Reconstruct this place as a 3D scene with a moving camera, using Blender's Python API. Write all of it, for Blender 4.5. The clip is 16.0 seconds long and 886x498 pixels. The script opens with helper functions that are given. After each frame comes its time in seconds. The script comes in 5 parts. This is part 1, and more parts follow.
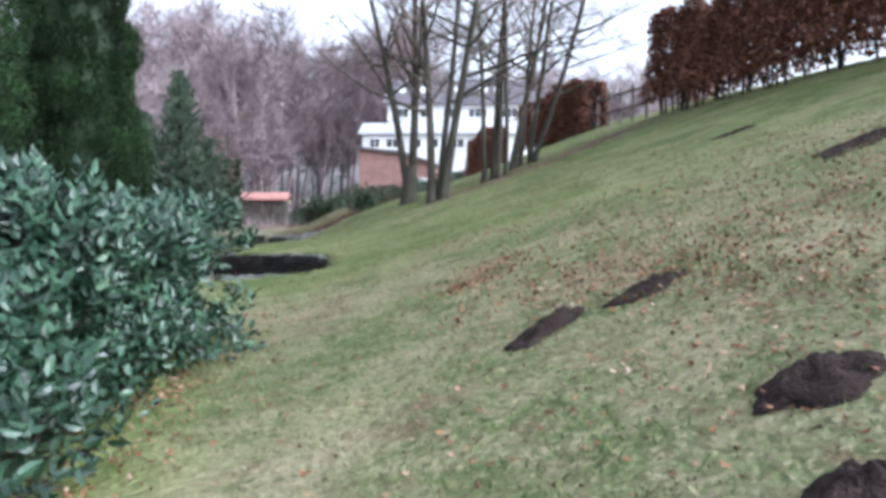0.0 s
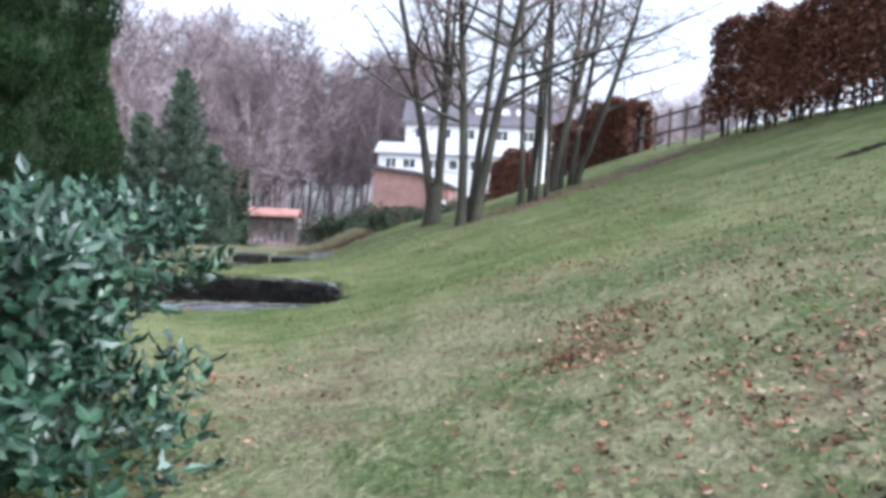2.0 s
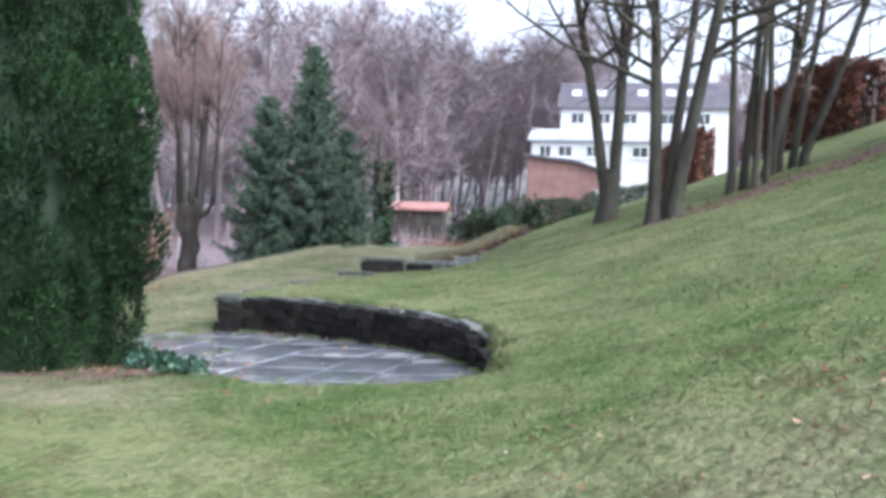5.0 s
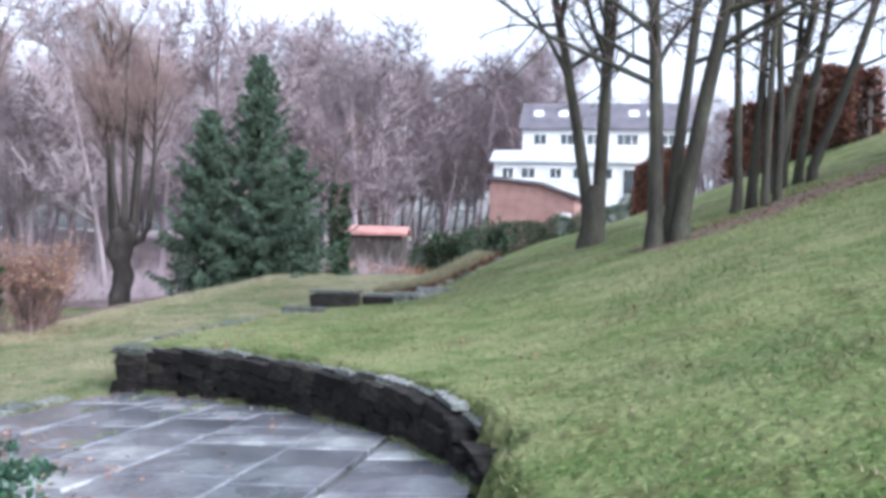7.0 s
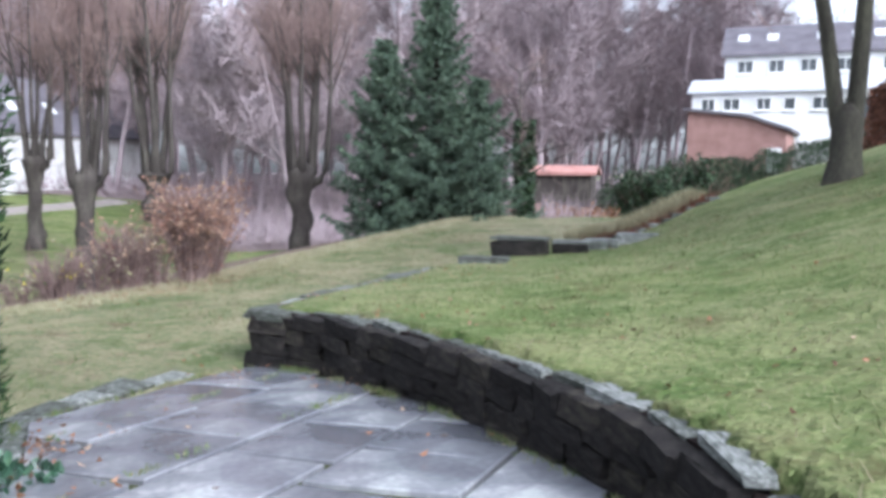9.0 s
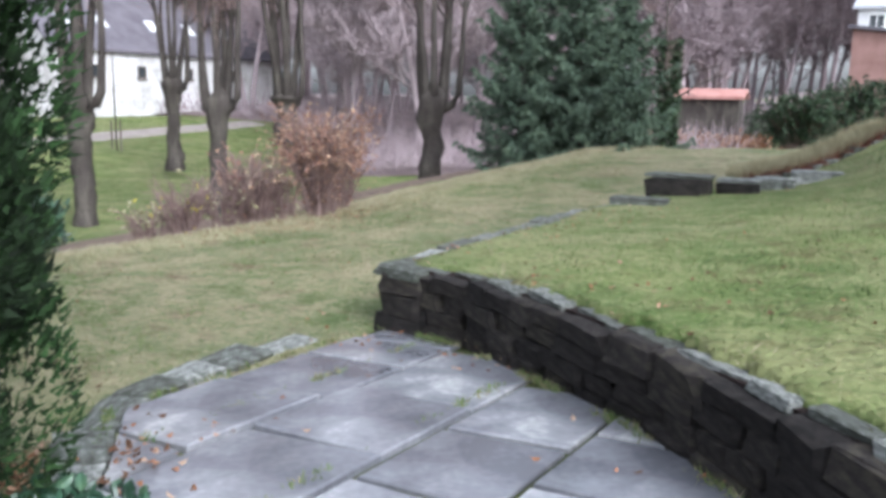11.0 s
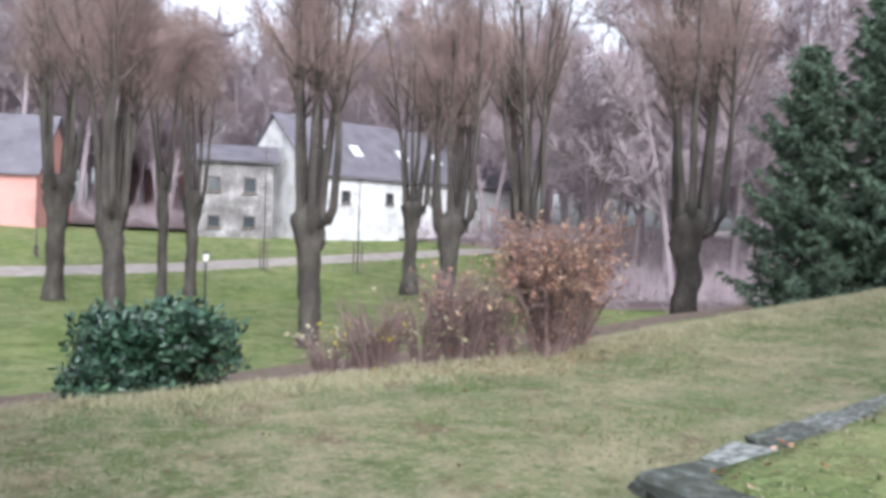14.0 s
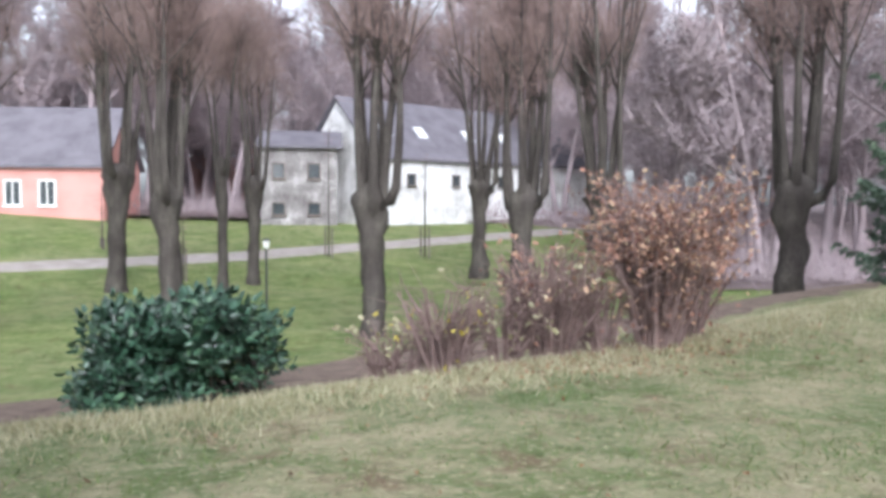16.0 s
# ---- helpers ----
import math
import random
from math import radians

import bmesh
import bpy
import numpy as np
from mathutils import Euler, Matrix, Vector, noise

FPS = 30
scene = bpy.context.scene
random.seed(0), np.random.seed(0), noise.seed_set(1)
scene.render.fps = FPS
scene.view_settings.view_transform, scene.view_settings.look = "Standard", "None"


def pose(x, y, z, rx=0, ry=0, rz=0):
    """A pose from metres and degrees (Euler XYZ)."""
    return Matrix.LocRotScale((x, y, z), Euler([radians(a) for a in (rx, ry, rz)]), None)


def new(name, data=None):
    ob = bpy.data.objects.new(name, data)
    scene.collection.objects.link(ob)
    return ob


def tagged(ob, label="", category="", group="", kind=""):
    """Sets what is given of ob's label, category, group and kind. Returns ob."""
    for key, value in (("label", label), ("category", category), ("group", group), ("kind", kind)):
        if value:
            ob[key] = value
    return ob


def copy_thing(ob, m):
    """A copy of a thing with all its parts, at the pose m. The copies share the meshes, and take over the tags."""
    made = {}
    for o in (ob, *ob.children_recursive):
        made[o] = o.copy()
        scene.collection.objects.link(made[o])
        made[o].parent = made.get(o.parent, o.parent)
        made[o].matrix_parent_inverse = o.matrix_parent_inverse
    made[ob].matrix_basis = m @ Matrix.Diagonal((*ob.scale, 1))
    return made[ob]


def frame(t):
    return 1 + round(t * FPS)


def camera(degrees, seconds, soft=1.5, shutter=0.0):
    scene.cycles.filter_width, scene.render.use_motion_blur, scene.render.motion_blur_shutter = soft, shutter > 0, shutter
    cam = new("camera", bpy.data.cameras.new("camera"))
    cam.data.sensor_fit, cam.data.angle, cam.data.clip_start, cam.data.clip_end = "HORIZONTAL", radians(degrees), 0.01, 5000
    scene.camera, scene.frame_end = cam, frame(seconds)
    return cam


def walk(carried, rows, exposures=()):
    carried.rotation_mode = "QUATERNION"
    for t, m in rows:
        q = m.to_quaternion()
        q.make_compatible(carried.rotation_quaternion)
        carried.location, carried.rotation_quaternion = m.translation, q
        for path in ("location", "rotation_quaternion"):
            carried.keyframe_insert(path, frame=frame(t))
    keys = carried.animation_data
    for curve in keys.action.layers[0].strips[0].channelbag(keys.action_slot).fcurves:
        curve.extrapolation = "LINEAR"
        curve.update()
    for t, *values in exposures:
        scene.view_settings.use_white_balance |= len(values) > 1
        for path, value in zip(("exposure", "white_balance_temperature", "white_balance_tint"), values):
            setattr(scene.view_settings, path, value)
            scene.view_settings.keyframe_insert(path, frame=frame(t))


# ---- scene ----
# ---------- camera ----------
cam = camera(56.0, 16.0, soft=3.8)
PATH = [
    (0.0, 0.0, 0.038, 1.881, 86.63, -0.08, 7.4),
    (0.5, -0.044, 0.781, 1.897, 86.32, -0.32, 8.72),
    (1.0, -0.328, 1.49, 1.874, 86.23, 1.68, 1.73),
    (1.5, -0.709, 2.268, 1.841, 86.53, -2.83, 6.41),
    (2.0, -0.945, 3.273, 1.79, 88.32, -2.55, 8.13),
    (2.5, -1.157, 4.128, 1.824, 88.74, 0.2, 6.92),
    (3.0, -1.417, 4.979, 1.88, 86.71, 1.71, 14.26),
    (3.5, -1.641, 5.758, 1.924, 85.76, 4.31, 11.72),
    (4.0, -1.825, 6.657, 1.9, 87.57, -0.49, 16.74),
    (6.5, -2.904, 9.974, 1.9, 87.25, -2.29, 19.04),
    (7.0, -3.114, 10.603, 1.888, 89.11, -1.43, 15.72),
    (7.5, -3.386, 11.132, 1.888, 86.19, 1.3, 13.95),
    (8.0, -3.507, 11.829, 1.897, 86.33, -0.7, 23.73),
    (8.5, -3.774, 12.309, 1.855, 87.14, -0.72, 20.76),
    (9.0, -4.103, 12.933, 1.793, 84.87, -0.72, 28.36),
    (11.5, -5.193, 14.151, 1.881, 79.67, -0.13, 38.83),
    (12.0, -5.479, 14.598, 1.744, 85.56, -1.49, 43.48),
    (12.5, -5.938, 15.082, 1.684, 84.8, -2.53, 48.89),
    (13.0, -6.307, 15.416, 1.677, 85.62, -2.27, 47.56),
    (13.5, -6.644, 15.826, 1.542, 87.64, -4.01, 49.74),
    (14.0, -7.133, 16.157, 1.525, 88.09, -1.91, 53.46),
    (14.5, -7.505, 16.411, 1.493, 86.85, -0.06, 51.48),
    (15.0, -7.949, 16.734, 1.37, 88.17, -0.75, 60.36),
    (15.5, -8.383, 16.971, 1.353, 87.72, 0.14, 59.85),
    (16.0, -8.688, 17.145, 1.334, 86.94, -0.2, 58.05),
]
walk(cam, [(t, pose(x, y, z, rx, ry, rz)) for t, x, y, z, rx, ry, rz in PATH], [(0.0, 1.55, 5600, 12), (4.0, 1.56, 5550, 12), (7.0, 1.66, 5500, 12), (9.0, 1.6, 5600, 12), (12.0, 1.5, 5800, 11), (16.0, 1.48, 5800, 11)])

# ---------- world: an overcast winter sky ----------
world = bpy.data.worlds.new("overcast")
scene.world = world
world.use_nodes = True
wn, wl = world.node_tree.nodes, world.node_tree.links
sky = wn.new("ShaderNodeTexSky")
sky.sky_type = "NISHITA"
sky.sun_disc = False
sky.sun_elevation, sky.sun_rotation = radians(38), radians(110)
sky.air_density, sky.dust_density, sky.ozone_density = 1.0, 4.0, 1.0
grey = wn.new("ShaderNodeHueSaturation")
grey.inputs["Saturation"].default_value = 0.22
wl.new(sky.outputs[0], grey.inputs["Color"])
wl.new(grey.outputs[0], wn["Background"].inputs[0])
wn["Background"].inputs[1].default_value = 0.15
sun_data = bpy.data.lights.new("sun", "SUN")
sun_data.energy, sun_data.angle, sun_data.color = 0.5, radians(35), (1.0, 0.98, 0.95)
sun = new("sun", sun_data)
sun.matrix_world = pose(0, 0, 40, 52, 0, 70)


# ---------- materials ----------
def material(name, stops, scale=6.0, fine=60.0, rough=0.8, bump=0.3, per=None, metal=0.0, spec=0.3, weight=0.35, dist=0.02, stretch=(1, 1, 1)):
    """Noise at two scales through a ramp of colours; per: share of random tint by object or island."""
    m = bpy.data.materials.new(name)
    m.use_nodes = True
    n, l = m.node_tree.nodes, m.node_tree.links
    b = n["Principled BSDF"]
    b.inputs["Roughness"].default_value = rough
    b.inputs["Metallic"].default_value = metal
    b.inputs["Specular IOR Level"].default_value = spec
    co = n.new("ShaderNodeTexCoord")
    mp = n.new("ShaderNodeMapping")
    mp.inputs["Scale"].default_value = stretch
    l.new(co.outputs["Object"], mp.inputs["Vector"])
    big, small = n.new("ShaderNodeTexNoise"), n.new("ShaderNodeTexNoise")
    for tex, s, d in ((big, scale, 5), (small, fine, 4)):
        tex.inputs["Scale"].default_value = s
        tex.inputs["Detail"].default_value = d
        l.new(mp.outputs[0], tex.inputs["Vector"])
    mix = n.new("ShaderNodeMix")
    mix.inputs[0].default_value = weight
    l.new(big.outputs["Fac"], mix.inputs[2])
    l.new(small.outputs["Fac"], mix.inputs[3])
    value = mix.outputs[0]
    if per:
        source = n.new("ShaderNodeNewGeometry").outputs["Random Per Island"] if per[0] == "island" else n.new("ShaderNodeObjectInfo").outputs["Random"]
        mr = n.new("ShaderNodeMapRange")
        mr.inputs[3].default_value, mr.inputs[4].default_value = -per[1], per[1]
        l.new(source, mr.inputs[0])
        add = n.new("ShaderNodeMath")
        l.new(value, add.inputs[0])
        l.new(mr.outputs[0], add.inputs[1])
        value = add.outputs[0]
    ramp = n.new("ShaderNodeValToRGB")
    while len(ramp.color_ramp.elements) < len(stops):
        ramp.color_ramp.elements.new(0.5)
    for e, (p, c) in zip(ramp.color_ramp.elements, stops):
        e.position, e.color = p, (*c, 1)
    l.new(value, ramp.inputs[0])
    l.new(ramp.outputs[0], b.inputs["Base Color"])
    if bump:
        bp = n.new("ShaderNodeBump")
        bp.inputs["Strength"].default_value, bp.inputs["Distance"].default_value = bump, dist
        l.new(small.outputs["Fac"], bp.inputs["Height"])
        l.new(bp.outputs[0], b.inputs["Normal"])
    return m


def grass_material(name, greens, straw, brown):
    """Lawn: greens in broad drifts, straw-coloured and brown thin patches at smaller scales, fine relief."""
    m = material(name, greens, 0.4, 14.0, 0.9, 0.8, weight=0.4, spec=0.12, dist=0.06)
    n, l = m.node_tree.nodes, m.node_tree.links
    b = n["Principled BSDF"]
    out = b.inputs["Base Color"].links[0].from_socket
    co = n.new("ShaderNodeTexCoord")
    for scale, lo, hi, top, colour in ((0.7, 0.42, 0.6, 0.85, straw), (3.2, 0.46, 0.6, 0.8, straw), (0.45, 0.5, 0.62, 0.5, (0.055, 0.1, 0.03)), (1.9, 0.53, 0.66, 0.85, brown), (14.0, 0.52, 0.66, 0.6, brown), (8.0, 0.54, 0.66, 0.7, (0.045, 0.075, 0.022)), (20.0, 0.54, 0.64, 0.7, (0.34, 0.31, 0.2))):
        tex = n.new("ShaderNodeTexNoise")
        tex.inputs["Scale"].default_value, tex.inputs["Detail"].default_value, tex.inputs["Roughness"].default_value = scale, 7, 0.7
        l.new(co.outputs["Object"], tex.inputs["Vector"])
        r = n.new("ShaderNodeMapRange")
        r.inputs[1].default_value, r.inputs[2].default_value, r.inputs[4].default_value = lo, hi, top
        l.new(tex.outputs["Fac"], r.inputs[0])
        mix = n.new("ShaderNodeMix")
        mix.data_type = "RGBA"
        l.new(r.outputs[0], mix.inputs[0])
        l.new(out, mix.inputs[6])
        mix.inputs[7].default_value = (*colour, 1)
        out = mix.outputs[2]
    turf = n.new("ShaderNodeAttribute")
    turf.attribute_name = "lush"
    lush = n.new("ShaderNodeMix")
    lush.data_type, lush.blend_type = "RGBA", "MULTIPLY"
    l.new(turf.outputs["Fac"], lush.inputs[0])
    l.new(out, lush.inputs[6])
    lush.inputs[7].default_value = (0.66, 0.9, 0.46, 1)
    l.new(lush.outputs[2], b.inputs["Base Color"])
    return m


lawn_m = grass_material("lawn", [(0.36, (0.07, 0.098, 0.036)), (0.5, (0.105, 0.13, 0.054)), (0.62, (0.14, 0.15, 0.072))], (0.265, 0.235, 0.15), (0.13, 0.095, 0.06))
blade_m = material("grass blades", [(0.25, (0.075, 0.125, 0.04)), (0.5, (0.13, 0.165, 0.06)), (0.62, (0.2, 0.19, 0.10)), (0.8, (0.3, 0.26, 0.18))], 0.7, 7, 0.8, 0, ("island", 0.2), spec=0.2)
straw_m = material("dry grass", [(0.3, (0.22, 0.2, 0.11)), (0.6, (0.4, 0.37, 0.25))], 3, 30, 0.9, 0, ("island", 0.2), spec=0.1)
litter_m = material("fallen leaves", [(0.3, (0.08, 0.04, 0.02)), (0.52, (0.17, 0.075, 0.035)), (0.7, (0.28, 0.13, 0.07)), (1.0, (0.4, 0.32, 0.24))], 4, 30, 0.7, 0, ("island", 0.4))
soil_m = material("dark soil", [(0.35, (0.018, 0.013, 0.012)), (0.65, (0.055, 0.04, 0.036))], 8, 60, 0.95, 1.0, dist=0.04, spec=0.1)
earth_m = material("leafy earth", [(0.35, (0.10, 0.075, 0.06)), (0.65, (0.21, 0.16, 0.13))], 5, 40, 0.95, 0.8, dist=0.03, spec=0.1)
dirt_m = material("path grit", [(0.35, (0.22, 0.19, 0.17)), (0.65, (0.33, 0.29, 0.27))], 1.5, 40, 0.9, 0.4, spec=0.2)
slab_m = material("wet flagstone", [(0.34, (0.105, 0.108, 0.122)), (0.5, (0.19, 0.194, 0.212)), (0.6, (0.28, 0.284, 0.3)), (0.7, (0.5, 0.51, 0.5))], 1.7, 22, 0.15, 0.1, ("object", 0.1), spec=0.8, dist=0.006, weight=0.18)
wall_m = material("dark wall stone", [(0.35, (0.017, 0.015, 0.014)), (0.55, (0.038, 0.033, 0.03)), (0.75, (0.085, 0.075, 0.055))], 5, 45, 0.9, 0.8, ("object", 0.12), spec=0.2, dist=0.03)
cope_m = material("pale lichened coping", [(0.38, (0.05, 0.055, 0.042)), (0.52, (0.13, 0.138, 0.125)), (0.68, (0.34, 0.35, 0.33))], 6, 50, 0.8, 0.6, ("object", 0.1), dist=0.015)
moss_m = material("moss and joint soil", [(0.35, (0.03, 0.03, 0.02)), (0.6, (0.07, 0.085, 0.025))], 6, 50, 0.95, 0.8, spec=0.1)
laurel_m = material("laurel leaf", [(0.25, (0.008, 0.026, 0.013)), (0.47, (0.02, 0.055, 0.03)), (0.64, (0.04, 0.095, 0.056)), (0.85, (0.09, 0.16, 0.085))], 3, 25, 0.38, 0, ("island", 0.25), spec=0.55)
thuja_m = material("thuja spray", [(0.2, (0.008, 0.012, 0.007)), (0.5, (0.017, 0.032, 0.013)), (0.78, (0.048, 0.105, 0.034))], 0.9, 10, 0.85, 0, ("island", 0.18), spec=0.15)
spruce_m = material("spruce needles", [(0.2, (0.05, 0.07, 0.052)), (0.5, (0.085, 0.125, 0.088)), (0.8, (0.14, 0.185, 0.12))], 0.8, 8, 0.8, 0, ("island", 0.2), spec=0.2)
beech_m = material("dry beech leaf", [(0.2, (0.07, 0.03, 0.022)), (0.5, (0.15, 0.062, 0.043)), (0.8, (0.27, 0.13, 0.085))], 0.9, 15, 0.8, 0, ("island", 0.3), spec=0.2)
amber_m = material("amber leaf", [(0.2, (0.15, 0.075, 0.058)), (0.5, (0.3, 0.16, 0.115)), (0.78, (0.45, 0.3, 0.2)), (0.95, (0.6, 0.5, 0.32))], 3, 15, 0.7, 0, ("island", 0.35))
yellow_m = material("yellow leaf", [(0.3, (0.35, 0.28, 0.03)), (0.7, (0.6, 0.5, 0.08))], 4, 20, 0.7, 0, ("island", 0.2))
bark_m = material("grey-brown bark", [(0.35, (0.038, 0.032, 0.029)), (0.55, (0.076, 0.066, 0.058)), (0.72, (0.14, 0.13, 0.105))], 3, 30, 0.92, 0.9, dist=0.03, spec=0.15, stretch=(1, 1, 0.3))
alder_m = material("mossy alder bark", [(0.35, (0.04, 0.035, 0.031)), (0.55, (0.075, 0.07, 0.055)), (0.72, (0.12, 0.12, 0.085))], 3, 30, 0.92, 0.8, dist=0.02, spec=0.15, stretch=(1, 1, 0.3))
twig_m = material("winter twigs", [(0.3, (0.14, 0.098, 0.09)), (0.55, (0.24, 0.172, 0.158)), (0.8, (0.34, 0.24, 0.21))], 0.4, 3, 0.9, 0, ("island", 0.12), spec=0.1)
# bark and twigs of the far wood, paled in colour to imitate haze
hazed_wood_m = material("haze-paled distant twigs", [(0.3, (0.2, 0.162, 0.172)), (0.55, (0.3, 0.245, 0.258)), (0.8, (0.39, 0.318, 0.315))], 0.25, 2, 0.95, 0, ("object", 0.06), spec=0.05)
scrub_m = material("woodland floor", [(0.3, (0.14, 0.11, 0.105)), (0.55, (0.22, 0.175, 0.17)), (0.75, (0.28, 0.23, 0.21))], 0.2, 1.5, 0.95, 0.6, spec=0.05, dist=0.5)
# also colours the thujas' inner core, where its darkness stands for shade
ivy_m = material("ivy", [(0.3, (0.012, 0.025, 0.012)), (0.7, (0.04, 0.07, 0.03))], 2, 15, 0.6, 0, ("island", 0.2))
white_m = material("white render", [(0.3, (0.55, 0.55, 0.55)), (0.6, (0.7, 0.7, 0.7))], 0.6, 12, 0.85, 0.1, spec=0.2)
worn_m = material("weathered white plaster", [(0.34, (0.3, 0.28, 0.27)), (0.46, (0.5, 0.49, 0.48)), (0.6, (0.64, 0.63, 0.63))], 0.7, 5, 0.9, 0.3, spec=0.15)
ruin_m = material("bare grey masonry", [(0.38, (0.12, 0.108, 0.105)), (0.52, (0.2, 0.185, 0.18)), (0.68, (0.42, 0.4, 0.39))], 0.9, 6, 0.9, 0.5, spec=0.1)
pink_m = material("salmon plaster", [(0.3, (0.42, 0.2, 0.175)), (0.6, (0.52, 0.265, 0.235))], 0.6, 10, 0.85, 0.1, spec=0.2)
brick_m = material("red brick wall", [(0.35, (0.24, 0.14, 0.12)), (0.6, (0.34, 0.205, 0.18))], 1.2, 20, 0.9, 0.3, spec=0.15)
slate_m = material("dark slate roof", [(0.35, (0.085, 0.078, 0.09)), (0.6, (0.14, 0.128, 0.145))], 0.8, 12, 0.7, 0.4, spec=0.3)
felt_m = material("pale metal roof", [(0.35, (0.36, 0.37, 0.4)), (0.6, (0.5, 0.51, 0.54))], 0.5, 8, 0.5, 0.1)
tile_m = material("red roof tiles", [(0.35, (0.33, 0.15, 0.13)), (0.6, (0.44, 0.24, 0.21))], 1.5, 14, 0.7, 0.4)
glass_m = material("window glass", [(0.3, (0.03, 0.035, 0.04)), (0.7, (0.06, 0.07, 0.075))], 1, 5, 0.08, 0, spec=0.8)
frame_m = material("painted frame", [(0.3, (0.7, 0.7, 0.68)), (0.7, (0.8, 0.8, 0.78))], 3, 30, 0.6, 0)
fence_m = material("weathered wood", [(0.35, (0.07, 0.055, 0.05)), (0.65, (0.16, 0.135, 0.12))], 3, 30, 0.9, 0.5, stretch=(1, 1, 0.2))
iron_m = material("dark lamp metal", [(0.3, (0.03, 0.035, 0.033)), (0.7, (0.06, 0.065, 0.06))], 4, 30, 0.5, 0.1, metal=0.5)
# milky lantern glass; on skylights its pale colour stands for reflected sky
pale_glass_m = material("milky lamp glass and sky-glare panes", [(0.3, (0.6, 0.6, 0.58)), (0.7, (0.75, 0.75, 0.72))], 3, 20, 0.3, 0)


# ---------- mesh helpers ----------
def mesh_ob(name, verts, faces, mat, smooth=False):
    me = bpy.data.meshes.new(name)
    me.from_pydata([tuple(v) for v in verts], [], faces)
    me.materials.append(mat)
    if smooth:
        me.polygons.foreach_set("use_smooth", [True] * len(me.polygons))
    me.update()
    return new(name, me)


def child(ob, parent):
    ob.parent = parent
    return ob


def part(name, bm, mat, parent, label=""):
    me = bpy.data.meshes.new(name)
    bm.to_mesh(me)
    bm.free()
    me.materials.append(mat)
    ob = new(name, me)
    ob.parent = parent
    return tagged(ob, label)


def thing(name, at, label, category, group="", turn=0.0):
    ob = new(name)
    ob.matrix_world = pose(*at, 0, 0, turn)
    return tagged(ob, label, category, group)


def box_bm(x0, y0, z0, x1, y1, z1, bevel=0.0):
    bm = bmesh.new()
    bmesh.ops.create_cube(bm, size=1.0, matrix=Matrix.Translation(((x0 + x1) / 2, (y0 + y1) / 2, (z0 + z1) / 2)) @ Matrix.Diagonal((abs(x1 - x0), abs(y1 - y0), abs(z1 - z0), 1)))
    if bevel:
        bmesh.ops.bevel(bm, geom=bm.edges[:], offset=bevel, segments=1, affect="EDGES")
    return bm


class Soup:
    """Collects vertices and faces for one mesh."""

    def __init__(self):
        self.v, self.f = [], []

    def tube(self, pts, radii, sides=6):
        base = len(self.v)
        for i, p in enumerate(pts):
            d = (pts[min(i + 1, len(pts) - 1)] - pts[max(i - 1, 0)]).normalized()
            a = d.orthogonal().normalized()
            b = d.cross(a)
            for k in range(sides):
                w = 2 * math.pi * k / sides
                self.v.append(p + (a * math.cos(w) + b * math.sin(w)) * radii[i])
        for i in range(len(pts) - 1):
            for k in range(sides):
                q = base + i * sides
                self.f.append((q + k, q + (k + 1) % sides, q + sides + (k + 1) % sides, q + sides + k))

    def spike(self, p, q, r):
        d = (q - p).normalized()
        a = d.orthogonal().normalized() * r
        b = d.cross(a)
        n = len(self.v)
        self.v += [p + a, p - a * 0.5 + b * 0.87, p - a * 0.5 - b * 0.87, q]
        self.f += [(n, n + 1, n + 3), (n + 1, n + 2, n + 3), (n + 2, n, n + 3)]

    def sliver(self, p, q, r):
        """The thinnest far twigs: one long triangle."""
        a = (q - p).orthogonal().normalized() * r
        n = len(self.v)
        self.v += [p + a, p - a, q]
        self.f.append((n, n + 1, n + 2))

    def leaf(self, p, along, side, length, width, fold=0.25):
        """A folded lance-shaped leaf, drooping to its tip."""
        up = along.cross(side).normalized()
        n = len(self.v)
        a, b = p + along * (length * 0.3), p + along * (length * 0.68) - up * (length * 0.04)
        e = up * (width * fold)
        self.v += [p, a, b, p + along * length - up * (length * 0.14), a - side * (width * 0.46) + e, b - side * (width * 0.44) + e, a + side * (width * 0.46) + e, b + side * (width * 0.44) + e]
        self.f += [(n, n + 1, n + 4), (n + 1, n + 2, n + 5, n + 4), (n + 2, n + 3, n + 5), (n, n + 6, n + 1), (n + 1, n + 6, n + 7, n + 2), (n + 2, n + 7, n + 3)]

    def tri_leaf(self, p, along, side, length, width):
        n = len(self.v)
        self.v += [p - side * (width * 0.5), p + side * (width * 0.5), p + along * length]
        self.f.append((n, n + 1, n + 2))

    def ob(self, name, mat, smooth=False):
        return mesh_ob(name, self.v, self.f, mat, smooth)


def rand_dir(rng, up=0.0):
    while True:
        d = Vector((rng.uniform(-1, 1), rng.uniform(-1, 1), rng.uniform(-1, 1) + up))
        if 0.05 < d.length < 1.6:
            return d.normalized()


# ---------- the lie of the land ----------
def smax(a, b, k):
    return 0.5 * (a + b + math.sqrt((a - b) ** 2 + k * k))


def step(a, b, x):
    w = min(1.0, max(0.0, (x - a) / (b - a)))
    return w * w * (3 - 2 * w)


def uv(x, y):
    """Across the slope (to the right) and along the walk."""
    return 0.953 * x + 0.303 * y, -0.303 * x + 0.953 * y


def bank(u, v):
    z = 0.45 + 0.165 * (u + math.sqrt(u * u + 0.6)) + 0.05 * max(0.0, min(u, 14.5) - 8)
    return z - 0.32 * max(0.0, u - 14.0)


